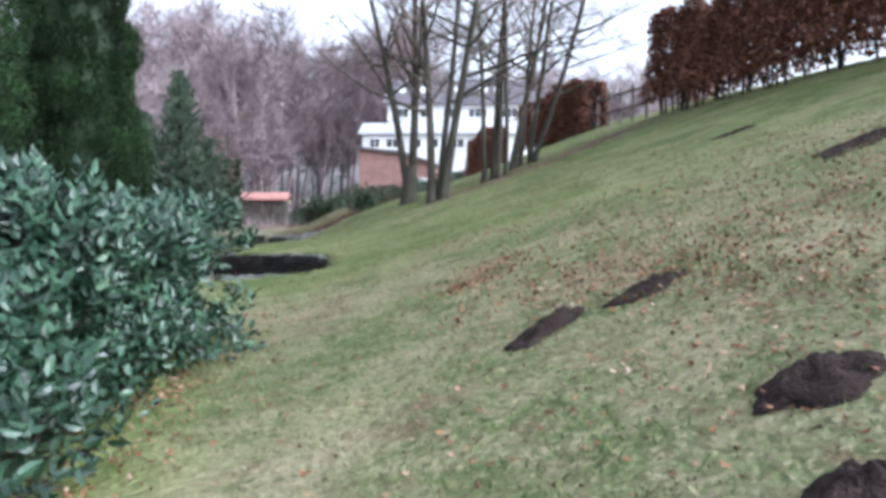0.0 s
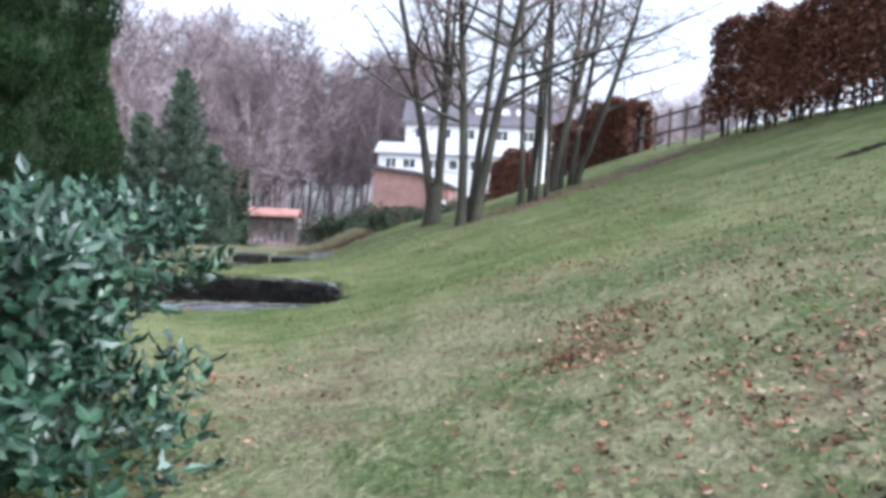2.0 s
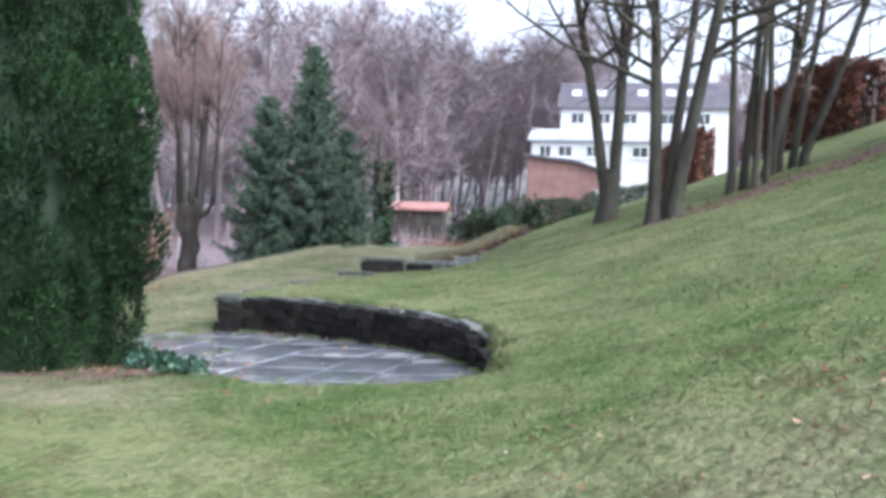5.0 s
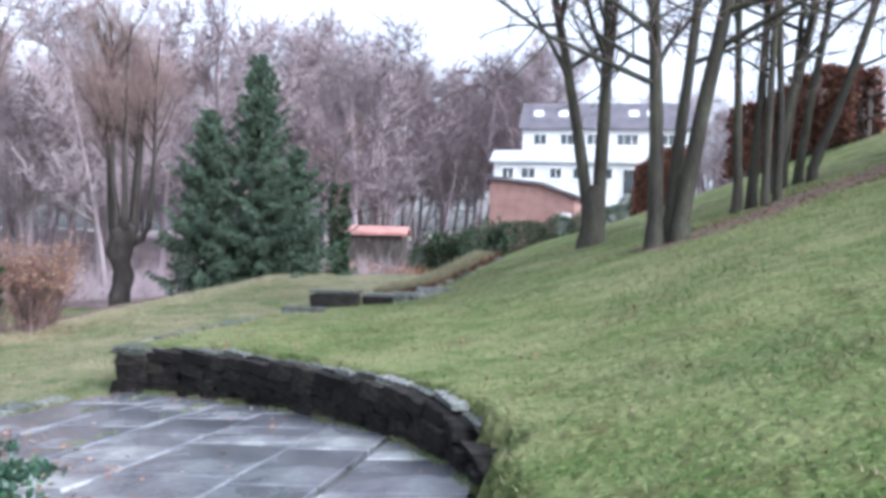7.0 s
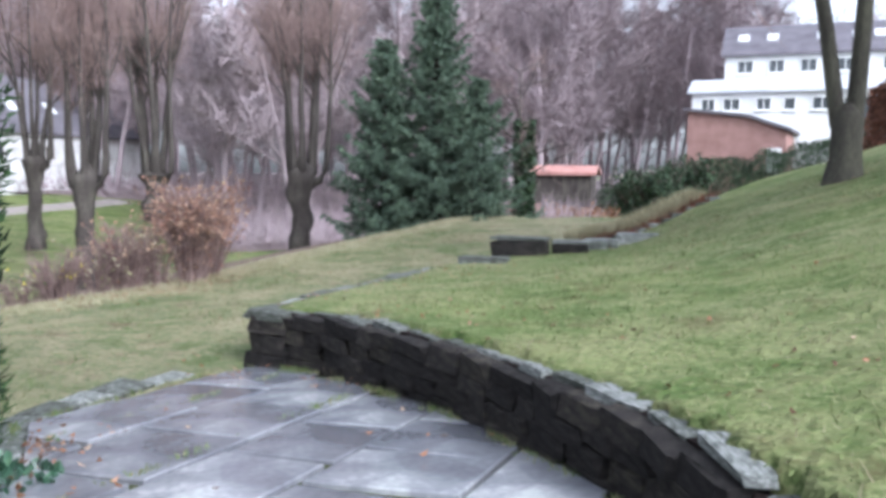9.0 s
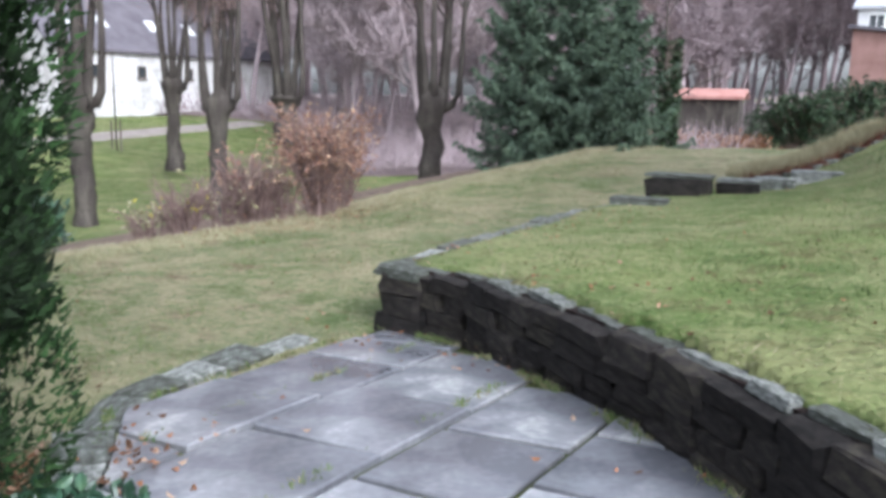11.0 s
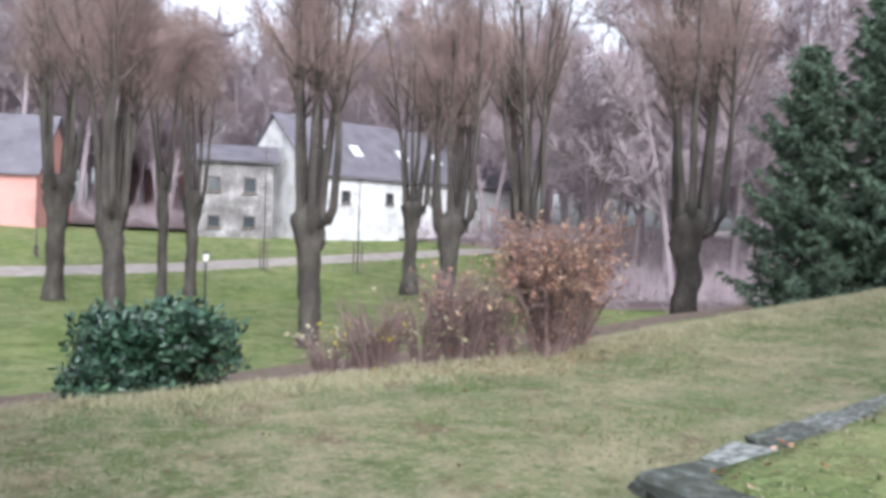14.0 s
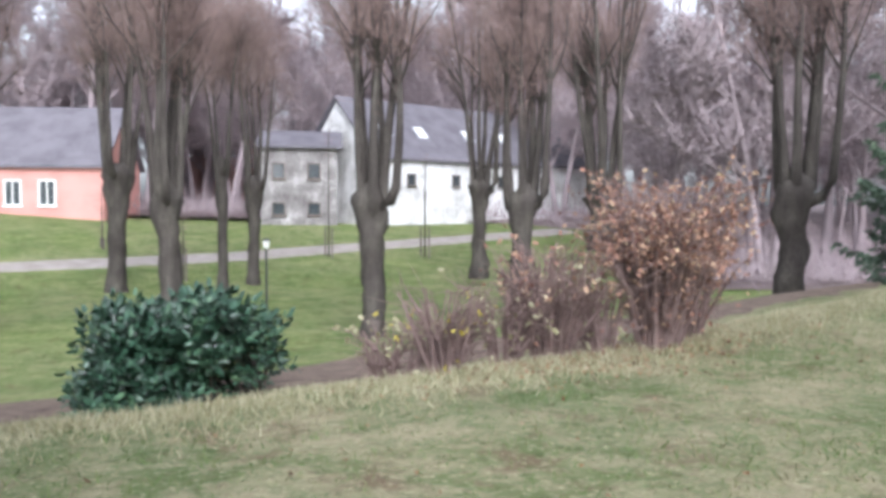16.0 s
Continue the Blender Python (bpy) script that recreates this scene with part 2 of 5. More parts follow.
def paving(u, v):
    return 0.48 + 0.041 * (u + 0.65) - 0.066 * (v - 15.1)


def lower(x, y):
    u, v = uv(x, y)
    d = max(0.0, -14.6 - x)
    rise = 0.06 * max(0.0, min(v, 36.0) - 26) - 0.14 * max(0.0, min(v, 50.0) - 38)
    z = smax(paving(u, v) if v < 40 else -9.0, -0.02 + 0.025 * (max(u, -20.0) + 5) + rise * (1 - step(0, 14, d)), 0.1) - 0.05
    z -= 1.55 * step(0, 13, d) + 0.32 * step(0, 1.4, d)
    z += 0.12 * max(0.0, -x - 42)
    return z


def terrace(u, v):
    return smax(bank(u, v) - 0.25 * step(21, 27, v) * step(-2.5, 0.5, -u), 0.60 + 0.085 * (u + 1.7) - 0.045 * max(0.0, v - 21.5), 0.1 + 0.1 * step(21, 26, v))


WALL = [(-9.3, 18.88), (-8.35, 18.7), (-7.4, 18.2), (-6.6, 17.72), (-5.75, 17.05), (-5.0, 16.4), (-4.45, 15.65), (-4.08, 15.0)]
PATIO = [(-3.78, 14.2), (-5.0, 14.05), (-6.3, 14.12), (-7.4, 14.95), (-8.2, 15.75), (-8.95, 16.3), (-9.2, 18.2), (-9.35, 18.82)] + WALL[1:]


def inside(poly, x, y):
    hit = False
    for (x0, y0), (x1, y1) in zip(poly, poly[1:] + poly[:1]):
        if (y0 > y) != (y1 > y) and x < x0 + (y - y0) / (y1 - y0) * (x1 - x0):
            hit = not hit
    return hit


def wall_y(x):
    return float(np.interp(x, [p[0] for p in WALL], [p[1] for p in WALL]))


def wall_gap(x, y):
    """Distance from the wall's face line."""
    best = 9.0
    for (x0, y0), (x1, y1) in zip(WALL, WALL[1:]):
        dx, dy = x1 - x0, y1 - y0
        w = min(1.0, max(0.0, ((x - x0) * dx + (y - y0) * dy) / (dx * dx + dy * dy)))
        best = min(best, math.hypot(x - x0 - w * dx, y - y0 - w * dy))
    return best


def edge_x(y):
    return float(np.interp(y, [18.85, 19.4, 20.4, 22, 24, 26.8, 28.4, 34, 45, 60], [-9.28, -9.32, -9.48, -9.75, -10.05, -10.4, -9.7, -9, -8, -6]))


def ground_z(x, y):
    u, v = uv(x, y)
    lo = lower(x, y)
    near = bank(u, v) - 0.05 * max(0.0, -u - 3)
    if inside(PATIO, x, y):
        return paving(u, v) - 0.07
    if -9.4 < x < -3.6 and 14.9 < y < 19.3 and wall_gap(x, y) < 0.14:
        return paving(u, v) - 0.12
    if y > 18.85:
        w = 0.12 + 1.5 * step(27, 32, v)
        z = lo + (terrace(u, v) - lo) * step(-w, w, x - edge_x(y))
    elif x > -9.3 and y > wall_y(x) and x < -4.08:
        z = terrace(u, v)
    elif u > 0.8 or x > -4.08:
        z = near + (terrace(u, v) - near) * step(14.6, 16.5, v)
    else:
        z = near + (lo - near) * step(14.2, 17.0, v)
    far = step(33, 60, v + 0.25 * min(0.0, 6 - u))
    return z - far * max(0.0, z - 0.2) + step(48, 66, v) * 0.2 * min(18.0, max(0.0, u - 1))


def bumpy(x, y):
    """Unevenness of the turf."""
    p = Vector((x * 0.7, y * 0.7, 3.1))
    return 0.035 * noise.noise(p) + 0.018 * noise.noise(p * 3.7)


def lawn_z(x, y):
    return ground_z(x, y) + (0 if inside(PATIO, x, y) else bumpy(x, y))


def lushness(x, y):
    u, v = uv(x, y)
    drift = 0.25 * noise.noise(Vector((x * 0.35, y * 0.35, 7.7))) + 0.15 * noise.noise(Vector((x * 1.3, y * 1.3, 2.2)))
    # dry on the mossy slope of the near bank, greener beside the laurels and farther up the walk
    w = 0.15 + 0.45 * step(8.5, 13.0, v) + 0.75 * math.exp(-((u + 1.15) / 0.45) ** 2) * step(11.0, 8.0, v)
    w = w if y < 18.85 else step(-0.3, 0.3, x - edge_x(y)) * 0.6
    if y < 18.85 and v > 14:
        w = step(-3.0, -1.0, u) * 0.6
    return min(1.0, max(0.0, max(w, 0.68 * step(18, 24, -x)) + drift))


def sheet():
    xs = np.concatenate([np.linspace(-400, -60, 18)[:-1], np.arange(-60, -16, 1.0), np.arange(-16, -10.5, 0.3), np.arange(-10.5, -3.0, 0.1), np.arange(-3, 8, 0.2), np.arange(8, 24, 1.0), np.linspace(24, 400, 16)])
    ys = np.concatenate([np.linspace(-300, -12, 12)[:-1], np.arange(-12, 0, 1.0), np.arange(0, 13.8, 0.2), np.arange(13.8, 19.4, 0.1), np.arange(19.4, 33, 0.25), np.arange(33, 70, 1.0), np.linspace(70, 500, 18)])
    verts = [(float(x), float(y), lawn_z(float(x), float(y))) for y in ys for x in xs]
    w = len(xs)
    faces = [(j * w + i, j * w + i + 1, j * w + w + i + 1, j * w + w + i) for j in range(len(ys) - 1) for i in range(w - 1)]
    ob = mesh_ob("ground", verts, faces, lawn_m, True)
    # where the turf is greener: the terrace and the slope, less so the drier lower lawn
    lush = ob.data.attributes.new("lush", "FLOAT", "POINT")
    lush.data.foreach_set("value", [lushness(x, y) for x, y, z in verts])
    return tagged(ob, "mown winter lawn, green with straw-brown patches, on a slope", "lawn", kind="structure")


ground = sheet()


# ---------- paths and earth ----------
def ribbon(name, pts, width, mat, lift, label, category, segs=60, ragged=0.25):
    pts = [Vector((p[0], p[1], 0)) for p in pts]
    verts, faces = [], []
    for i in range(segs + 1):
        s = i / segs * (len(pts) - 1)
        k = min(int(s), len(pts) - 2)
        p = pts[k].lerp(pts[k + 1], s - k)
        d = (pts[k + 1] - pts[k]).normalized()
        side = Vector((-d.y, d.x, 0))
        for j in range(7):
            o = (j / 6 - 0.5) * (width + (ragged * width * noise.noise(p * 0.4) if j in (0, 6) else 0))
            q = p + side * o
            verts.append((q.x, q.y, lawn_z(q.x, q.y) + lift * (1 if 0 < j < 6 else -0.5)))
        if i:
            b = (i - 1) * 7
            faces += [(b + j, b + j + 1, b + j + 8, b + j + 7) for j in range(6)]
    return tagged(mesh_ob(name, verts, faces, mat, True), label, category, kind="structure")


ribbon("park_path", [(-50.42, 10.35, -3.05), (-49.23, 19.89, -2.39), (-49.99, 30.03, -2.34), (-53.43, 45.32, -2.36), (-56.38, 57.61, -2.53)], 2.6, dirt_m, 0.06, "pale gravel path across the park lawn", "path")
ribbon("dirt_track", [(-18.6, -6), (-19.2, 4), (-19.6, 14), (-19.6, 19), (-19.5, 24), (-19.3, 28), (-19.5, 34)], 5.2, earth_m, 0.05, "brown leafy dirt track below the lawn edge", "track")


ribbon("tree_bed", [(-9.9, 12.9), (-8.6, 13.6), (-7.6, 14.2), (-6.8, 14.0)], 1.3, earth_m, 0.012, "bare leafy soil under the conifers", "soil", ragged=0.5)


ribbon("alder_bed", [(-3.7, 24.0), (-2.2, 24.7), (-0.8, 26.0), (0.8, 27.2), (2.6, 28.4)], 1.5, earth_m, 0.012, "leafy brown earth under the alders", "soil", ragged=0.6)


# ---------- stones ----------
def stone_mesh(rng, rough=0.12, mat=None):
    """A rough unit stone, about 1 x 1 x 1."""
    bm = bmesh.new()
    bmesh.ops.create_cube(bm, size=1.0)
    bmesh.ops.bevel(bm, geom=bm.edges[:], offset=0.09, segments=1, affect="EDGES")
    for v in bm.verts:
        v.co += Vector((rng.uniform(-1, 1), rng.uniform(-1, 1), rng.uniform(-1, 1))) * rough * 0.5
    me = bpy.data.meshes.new("stone")
    bm.to_mesh(me)
    bm.free()
    me.materials.append(mat)
    return me


def place_stone(name, me, parent, x, y, z, sx, sy, sz, turn, tip=0.0):
    ob = new(name, me)
    ob.parent = parent
    ob.matrix_local = pose(x, y, z, tip, 0, turn) @ Matrix.Diagonal((sx, sy, sz, 1))
    return ob


def along_line(pts, s):
    for (x0, y0), (x1, y1) in zip(pts, pts[1:]):
        d = math.hypot(x1 - x0, y1 - y0)
        if s <= d or (x1, y1) == pts[-1]:
            w = s / d
            return x0 + (x1 - x0) * w, y0 + (y1 - y0) * w, math.degrees(math.atan2(y1 - y0, x1 - x0))
        s -= d


def line_length(pts):
    return sum(math.hypot(b[0] - a[0], b[1] - a[1]) for a, b in zip(pts, pts[1:]))


def wall_top(u, v, s, total):
    """The wall's top, sinking into the bank at its end."""
    low = paving(u, v)
    return low + (terrace(u, v) - low) * (1 - 0.55 * step(total - 1.3, total, s))


def retaining_wall():
    rng = random.Random(4)
    wall = tagged(new("retaining_wall"), "low curved dry-stone retaining wall of dark wet stones with pale coping", "stone wall")
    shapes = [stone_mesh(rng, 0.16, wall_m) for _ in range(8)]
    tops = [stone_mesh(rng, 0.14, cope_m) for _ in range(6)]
    total = line_length(WALL)
    core_v, core_f = [], []
    for i in range(61):
        x, y, a = along_line(WALL, total * i / 60)
        nx, ny = -math.sin(radians(a)), math.cos(radians(a))
        u, v = uv(x, y)
        top, bot = wall_top(u, v, total * i / 60, total) - 0.03, paving(u, v) - 0.25
        for o, z in ((0.1, bot), (0.1, top), (0.5, top), (0.5, bot)):
            core_v.append((x + nx * o, y + ny * o, z))
        if i:
            b = (i - 1) * 4
            core_f += [(b + k, b + (k + 1) % 4, b + 4 + (k + 1) % 4, b + 4 + k) for k in range(4)]
    core_f += [(0, 1, 2, 3), (243, 242, 241, 240)]
    child(mesh_ob("core", core_v, core_f, soil_m), wall)
    for c in range(4):
        s = rng.uniform(0, 0.2)
        while s < total - 0.15:
            w = rng.uniform(0.22, 0.5)
            x, y, a = along_line(WALL, min(total, s + w / 2))
            u, v = uv(x, y)
            z0, z1 = paving(u, v) - 0.05, wall_top(u, v, s, total) - 0.05
            h = (z1 - z0) / 4
            nx, ny = -math.sin(radians(a)), math.cos(radians(a))
            off = 0.11 + rng.uniform(-0.025, 0.02)
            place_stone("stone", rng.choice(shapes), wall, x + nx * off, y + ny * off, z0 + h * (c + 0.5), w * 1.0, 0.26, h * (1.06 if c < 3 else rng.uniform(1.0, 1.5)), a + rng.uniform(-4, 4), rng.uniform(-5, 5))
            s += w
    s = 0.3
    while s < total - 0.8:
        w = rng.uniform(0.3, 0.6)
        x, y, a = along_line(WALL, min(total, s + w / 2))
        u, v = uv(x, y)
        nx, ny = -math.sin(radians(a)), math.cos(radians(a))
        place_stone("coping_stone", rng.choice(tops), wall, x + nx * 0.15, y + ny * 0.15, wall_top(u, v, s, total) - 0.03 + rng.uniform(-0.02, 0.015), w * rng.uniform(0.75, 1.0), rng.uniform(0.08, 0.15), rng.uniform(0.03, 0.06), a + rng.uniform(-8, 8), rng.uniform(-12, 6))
        s += w
    # the square end pier at the corner
    u, v = uv(-9.3, 18.85)
    for k, (w, h) in enumerate(((0.5, 0.24), (0.46, 0.2), (0.48, 0.16))):
        place_stone("pier_stone", shapes[k], wall, -9.1, 19.02, [-0.05, 0.16, 0.34][k] + 0.06, w, 0.48, h * 1.05, -8 + 5 * k)
    place_stone("pier_cap", tops[0], wall, -9.1, 19.04, 0.475, 0.52, 0.5, 0.09, -8)
    return wall


def stone_edging():
    rng = random.Random(9)
    edge = tagged(new("stone_edging"), "line of flat grey edging stones along the raised lawn", "stone edging")
    tops = [stone_mesh(rng, 0.14, cope_m) for _ in range(6)]
    body = [stone_mesh(rng, 0.16, wall_m) for _ in range(4)]
    y = 19.35
    while y < 26.6:
        w = rng.uniform(0.4, 0.75)
        x = edge_x(y + w / 2)
        u, v = uv(x, y)
        top = terrace(u, v) - 0.05 - 0.06 * step(22, 26, y)
        place_stone("edging_stone", rng.choice(tops), edge, x, y + w / 2, top - 0.01 + rng.uniform(-0.015, 0.015), w * rng.uniform(0.85, 1.0), rng.uniform(0.2, 0.3), 0.1, 98 + rng.uniform(-6, 6), rng.uniform(-3, 3))
        lo = lower(x - 0.2, y)
        if top - lo > 0.1:
            place_stone("footing_stone", rng.choice(body), edge, x - 0.02, y + w / 2, (top + lo) / 2 - 0.06, w * 1.02, 0.3, top - lo + 0.05, 98 + rng.uniform(-3, 3))
        y += w
    return edge


def stone_steps():
    rng = random.Random(12)
    blocks = [stone_mesh(rng, 0.08, cope_m) for _ in range(4)]
    dark = [stone_mesh(rng, 0.08, wall_m) for _ in range(4)]
    st = tagged(new("stone_steps"), "few low grey stone steps set into the lawn", "steps")
    for (x, y, up, sx, sy, sz, a) in ((-9.7, 24.7, 0.06, 0.75, 0.35, 0.14, 16), (-9.8, 26.4, 0.3, 0.95, 0.5, 0.55, 6), (-9.0, 26.75, 0.17, 0.6, 0.42, 0.35, 10), (-8.65, 27.4, 0.14, 0.6, 0.4, 0.3, 14), (-8.2, 28.2, 0.1, 0.8, 0.4, 0.25, 18)):
        top = lawn_z(x, y) + up
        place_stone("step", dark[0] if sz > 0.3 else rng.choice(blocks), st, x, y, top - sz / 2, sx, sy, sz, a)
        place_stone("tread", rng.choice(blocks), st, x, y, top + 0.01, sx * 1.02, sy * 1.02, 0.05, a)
    return st


def clip(poly, px, py, nx, ny):
    out = []
    for (x0, y0), (x1, y1) in zip(poly, poly[1:] + poly[:1]):
        a, b = (x0 - px) * nx + (y0 - py) * ny, (x1 - px) * nx + (y1 - py) * ny
        if a >= 0:
            out.append((x0, y0))
        if (a >= 0) != (b >= 0):
            w = a / (a - b)
            out.append((x0 + (x1 - x0) * w, y0 + (y1 - y0) * w))
    return out


def patio():
    rng = random.Random(21)
    bed_v = [(x, y, paving(*uv(x, y)) - 0.035) for x, y in PATIO]
    bed = tagged(mesh_ob("patio", bed_v, [tuple(range(len(bed_v)))], moss_m), "sloping patio of wet grey flagstones with mossy joints", "patio", kind="structure")
    ax = Vector((0.10, -0.995))
    ay = Vector((0.995, 0.10))
    rows, x = [], -0.6
    while x < 7:
        w = rng.choice((0.42, 0.62, 0.7, 0.85))
        rows.append((x, x + w))
        x += w
    for x0, x1 in rows:
        y = rng.uniform(-0.8, 0)
        while y < 6:
            d = rng.uniform(0.5, 1.15)
            poly = list(PATIO)
            skew = rng.uniform(-0.05, 0.05)
            g = 0.022
            for s, n in ((x0 + g, 1), (x1 - g, -1)):
                p = Vector((-9.3, 18.9)) + ay * s
                poly = clip(poly, p.x, p.y, ay.x * n, ay.y * n) if poly else poly
            for s, n in ((y + g, 1), (y + d - g, -1)):
                p = Vector((-9.3, 18.9)) + ax * s + ay * x0
                q = (ax + ay * skew).normalized()
                poly = clip(poly, p.x, p.y, q.x * n, q.y * n) if poly else poly
            y += d
            if len(poly) < 3:
                continue
            area = abs(sum(a[0] * b[1] - b[0] * a[1] for a, b in zip(poly, poly[1:] + poly[:1]))) / 2
            if area < 0.05:
                continue
            cx, cy = sum(p[0] for p in poly) / len(poly), sum(p[1] for p in poly) / len(poly)
            lift, tx, ty = rng.uniform(-0.008, 0.012), rng.uniform(-0.012, 0.012), rng.uniform(-0.012, 0.012)
            n = len(poly)
            vs = []
            for shrink, dz in ((1.0, -0.05), (1.0, -0.008), (0.975, 0.0)):
                for px, py in poly:
                    qx, qy = cx + (px - cx) * shrink, cy + (py - cy) * shrink
                    vs.append((qx - cx, qy - cy, paving(*uv(qx, qy)) - paving(*uv(cx, cy)) + dz + lift + tx * (qx - cx) + ty * (qy - cy)))
            fs = [tuple(range(2 * n, 3 * n))] + [(k * n + i, k * n + (i + 1) % n, k * n + n + (i + 1) % n, k * n + n + i) for k in range(2) for i in range(n)]
            ob = mesh_ob("flagstone", vs, fs, slab_m)
            ob.location = (cx, cy, paving(*uv(cx, cy)))
            ob.parent = bed
    return bed


retaining_wall()
stone_edging()
stone_steps()


# ---------- soil mounds ----------
def mound(x, y, length, width, height, turn, seed):
    rng = random.Random(seed)
    vs, fs, nr, na = [], [], 12, 40
    for r in range(nr + 1):
        for a in range(na):
            w = 2 * math.pi * a / na
            q = r / nr
            rag = 1 + 0.35 * noise.noise(Vector((math.cos(w) * 1.7, math.sin(w) * 1.7, seed * 3.3))) + 0.22 * noise.noise(Vector((math.cos(w) * 5, math.sin(w) * 5, seed * 1.3)))
            lx, ly = math.cos(w) * q * rag * length / 2, math.sin(w) * q * rag * width / 2
            c, s = math.cos(radians(turn)), math.sin(radians(turn))
            gx, gy = x + lx * c - ly * s, y + lx * s + ly * c
            z = lawn_z(gx, gy) + height * (1 - q * q) + (0.05 * noise.noise(Vector((gx * 9, gy * 9, seed))) + 0.03 * noise.noise(Vector((gx * 28, gy * 28, seed)))) * (1 - q ** 4) + (0.012 if q < 0.99 else -0.03)
            vs.append((gx, gy, z))
        if r:
            b = (r - 1) * na
            fs += [(b + a, b + (a + 1) % na, b + na + (a + 1) % na, b + na + a) for a in range(na)]
    ob = mesh_ob("soil_mound", vs, fs, soil_m, True)
    return tagged(ob, "flattened molehill of dark crumbly soil on the grass", "molehill", "molehills on the slope")


mound(-0.03, 5.58, 0.9, 0.26, 0.05, 53, 1)
mound(0.66, 5.92, 0.7, 0.34, 0.03, 40, 2)
mound(1.05, 3.43, 0.62, 0.4, 0.06, 30, 3)
mound(3.49, 10.0, 1.5, 0.7, 0.03, 30, 4)
mound(0.93, 2.6, 0.4, 0.3, 0.04, 30, 5)
mound(3.37, 16.21, 0.9, 0.3, 0.03, 20, 6)


def bundle(ob):
    return tagged(ob, kind="stuff")


# ---------- broad-leaved evergreen shrubs ----------
def laurel(name, centre_line, radius, height, leaves, size, seed, label):
    """Cherry laurel: stems from the ground, big glossy leaves in rosettes over an uneven outline."""
    rng = random.Random(seed)
    x0, y0 = centre_line[0][0], centre_line[0][1]
    bush = thing(name, (x0, y0, ground_z(x0, y0)), label, "shrub")
    stems, soup = Soup(), Soup()
    z0 = ground_z(x0, y0)
    total = line_length(centre_line)
    lobes = []
    lobes_n = int(total / 0.3) + 8
    for i in range(lobes_n):
        x, y, a = along_line(centre_line, total * ((i + rng.random()) / lobes_n))
        tall = height * (0.8 + 0.25 * math.hypot(x - x0, y - y0) / total)
        rise = rng.uniform(0.34, 0.78) if i % 2 else rng.uniform(0.1, 0.32)
        off, girth = (0.25, rng.uniform(0.4, 0.56)) if i % 2 else (0.5, rng.uniform(0.5, 0.72))
        lobes.append((Vector((x - x0 + rng.uniform(-off, off) * radius, y - y0 + rng.uniform(-off, off) * radius, lawn_z(x, y) - z0 + tall * rise)), radius * girth, height * rng.uniform(0.2, 0.34)))
        for _ in range(4):
            base = Vector((x - x0 + rng.uniform(-0.25, 0.25), y - y0 + rng.uniform(-0.25, 0.25), lawn_z(x, y) - z0 - 0.05))
            tip = lobes[-1][0] + rand_dir(rng, 0.3) * 0.3
            stems.tube([base, base.lerp(tip, 0.5) + rand_dir(rng) * 0.08, tip], [0.022, 0.015, 0.007], 5)
    per = leaves // (len(lobes) * 7)
    for c, r, h in lobes:
        for _ in range(per):
            d = rand_dir(rng, 0.25)
            k = rng.uniform(0.5, 1.06) if rng.random() < 0.96 else rng.uniform(1.02, 1.16)
            p = c + Vector((d.x * r * k, d.y * r * k, d.z * h * k))
            axis = (d + Vector((0, 0, 0.7)) + rand_dir(rng) * 0.5).normalized()
            if rng.random() < 0.5:
                stems.spike(p - axis * 0.22, p + axis * 0.1, 0.006)
            for j in range(7):
                w = j * 2.4 + rng.uniform(-0.4, 0.4)
                a = axis.orthogonal().normalized()
                out = (Matrix.Rotation(w, 3, axis) @ a)
                along = (out * 0.85 + axis * rng.uniform(0.1, 0.9)).normalized()
                soup.leaf(p + axis * 0.03 * j, along, along.cross(axis).normalized(), size * rng.uniform(0.7, 1.15), size * rng.uniform(0.36, 0.5), 0.2)
    child(bundle(stems.ob("branchwork", bark_m)), bush)
    child(soup.ob("foliage", laurel_m), bush)
    return bush


laurel("laurel_hedge", [(-3.1, 1.6), (-3.4, 4.4), (-3.75, 6.6), (-4.15, 8.35)], 1.12, 1.5, 38000, 0.108, 31, "dense cherry laurel hedge with glossy blue-green leaves")
laurel("laurel_bush", [(-17.1, 18.5), (-17.0, 19.1), (-16.9, 19.9)], 0.82, 1.1, 8000, 0.12, 37, "wide cherry laurel bush with glossy dark green leaves beside the track")


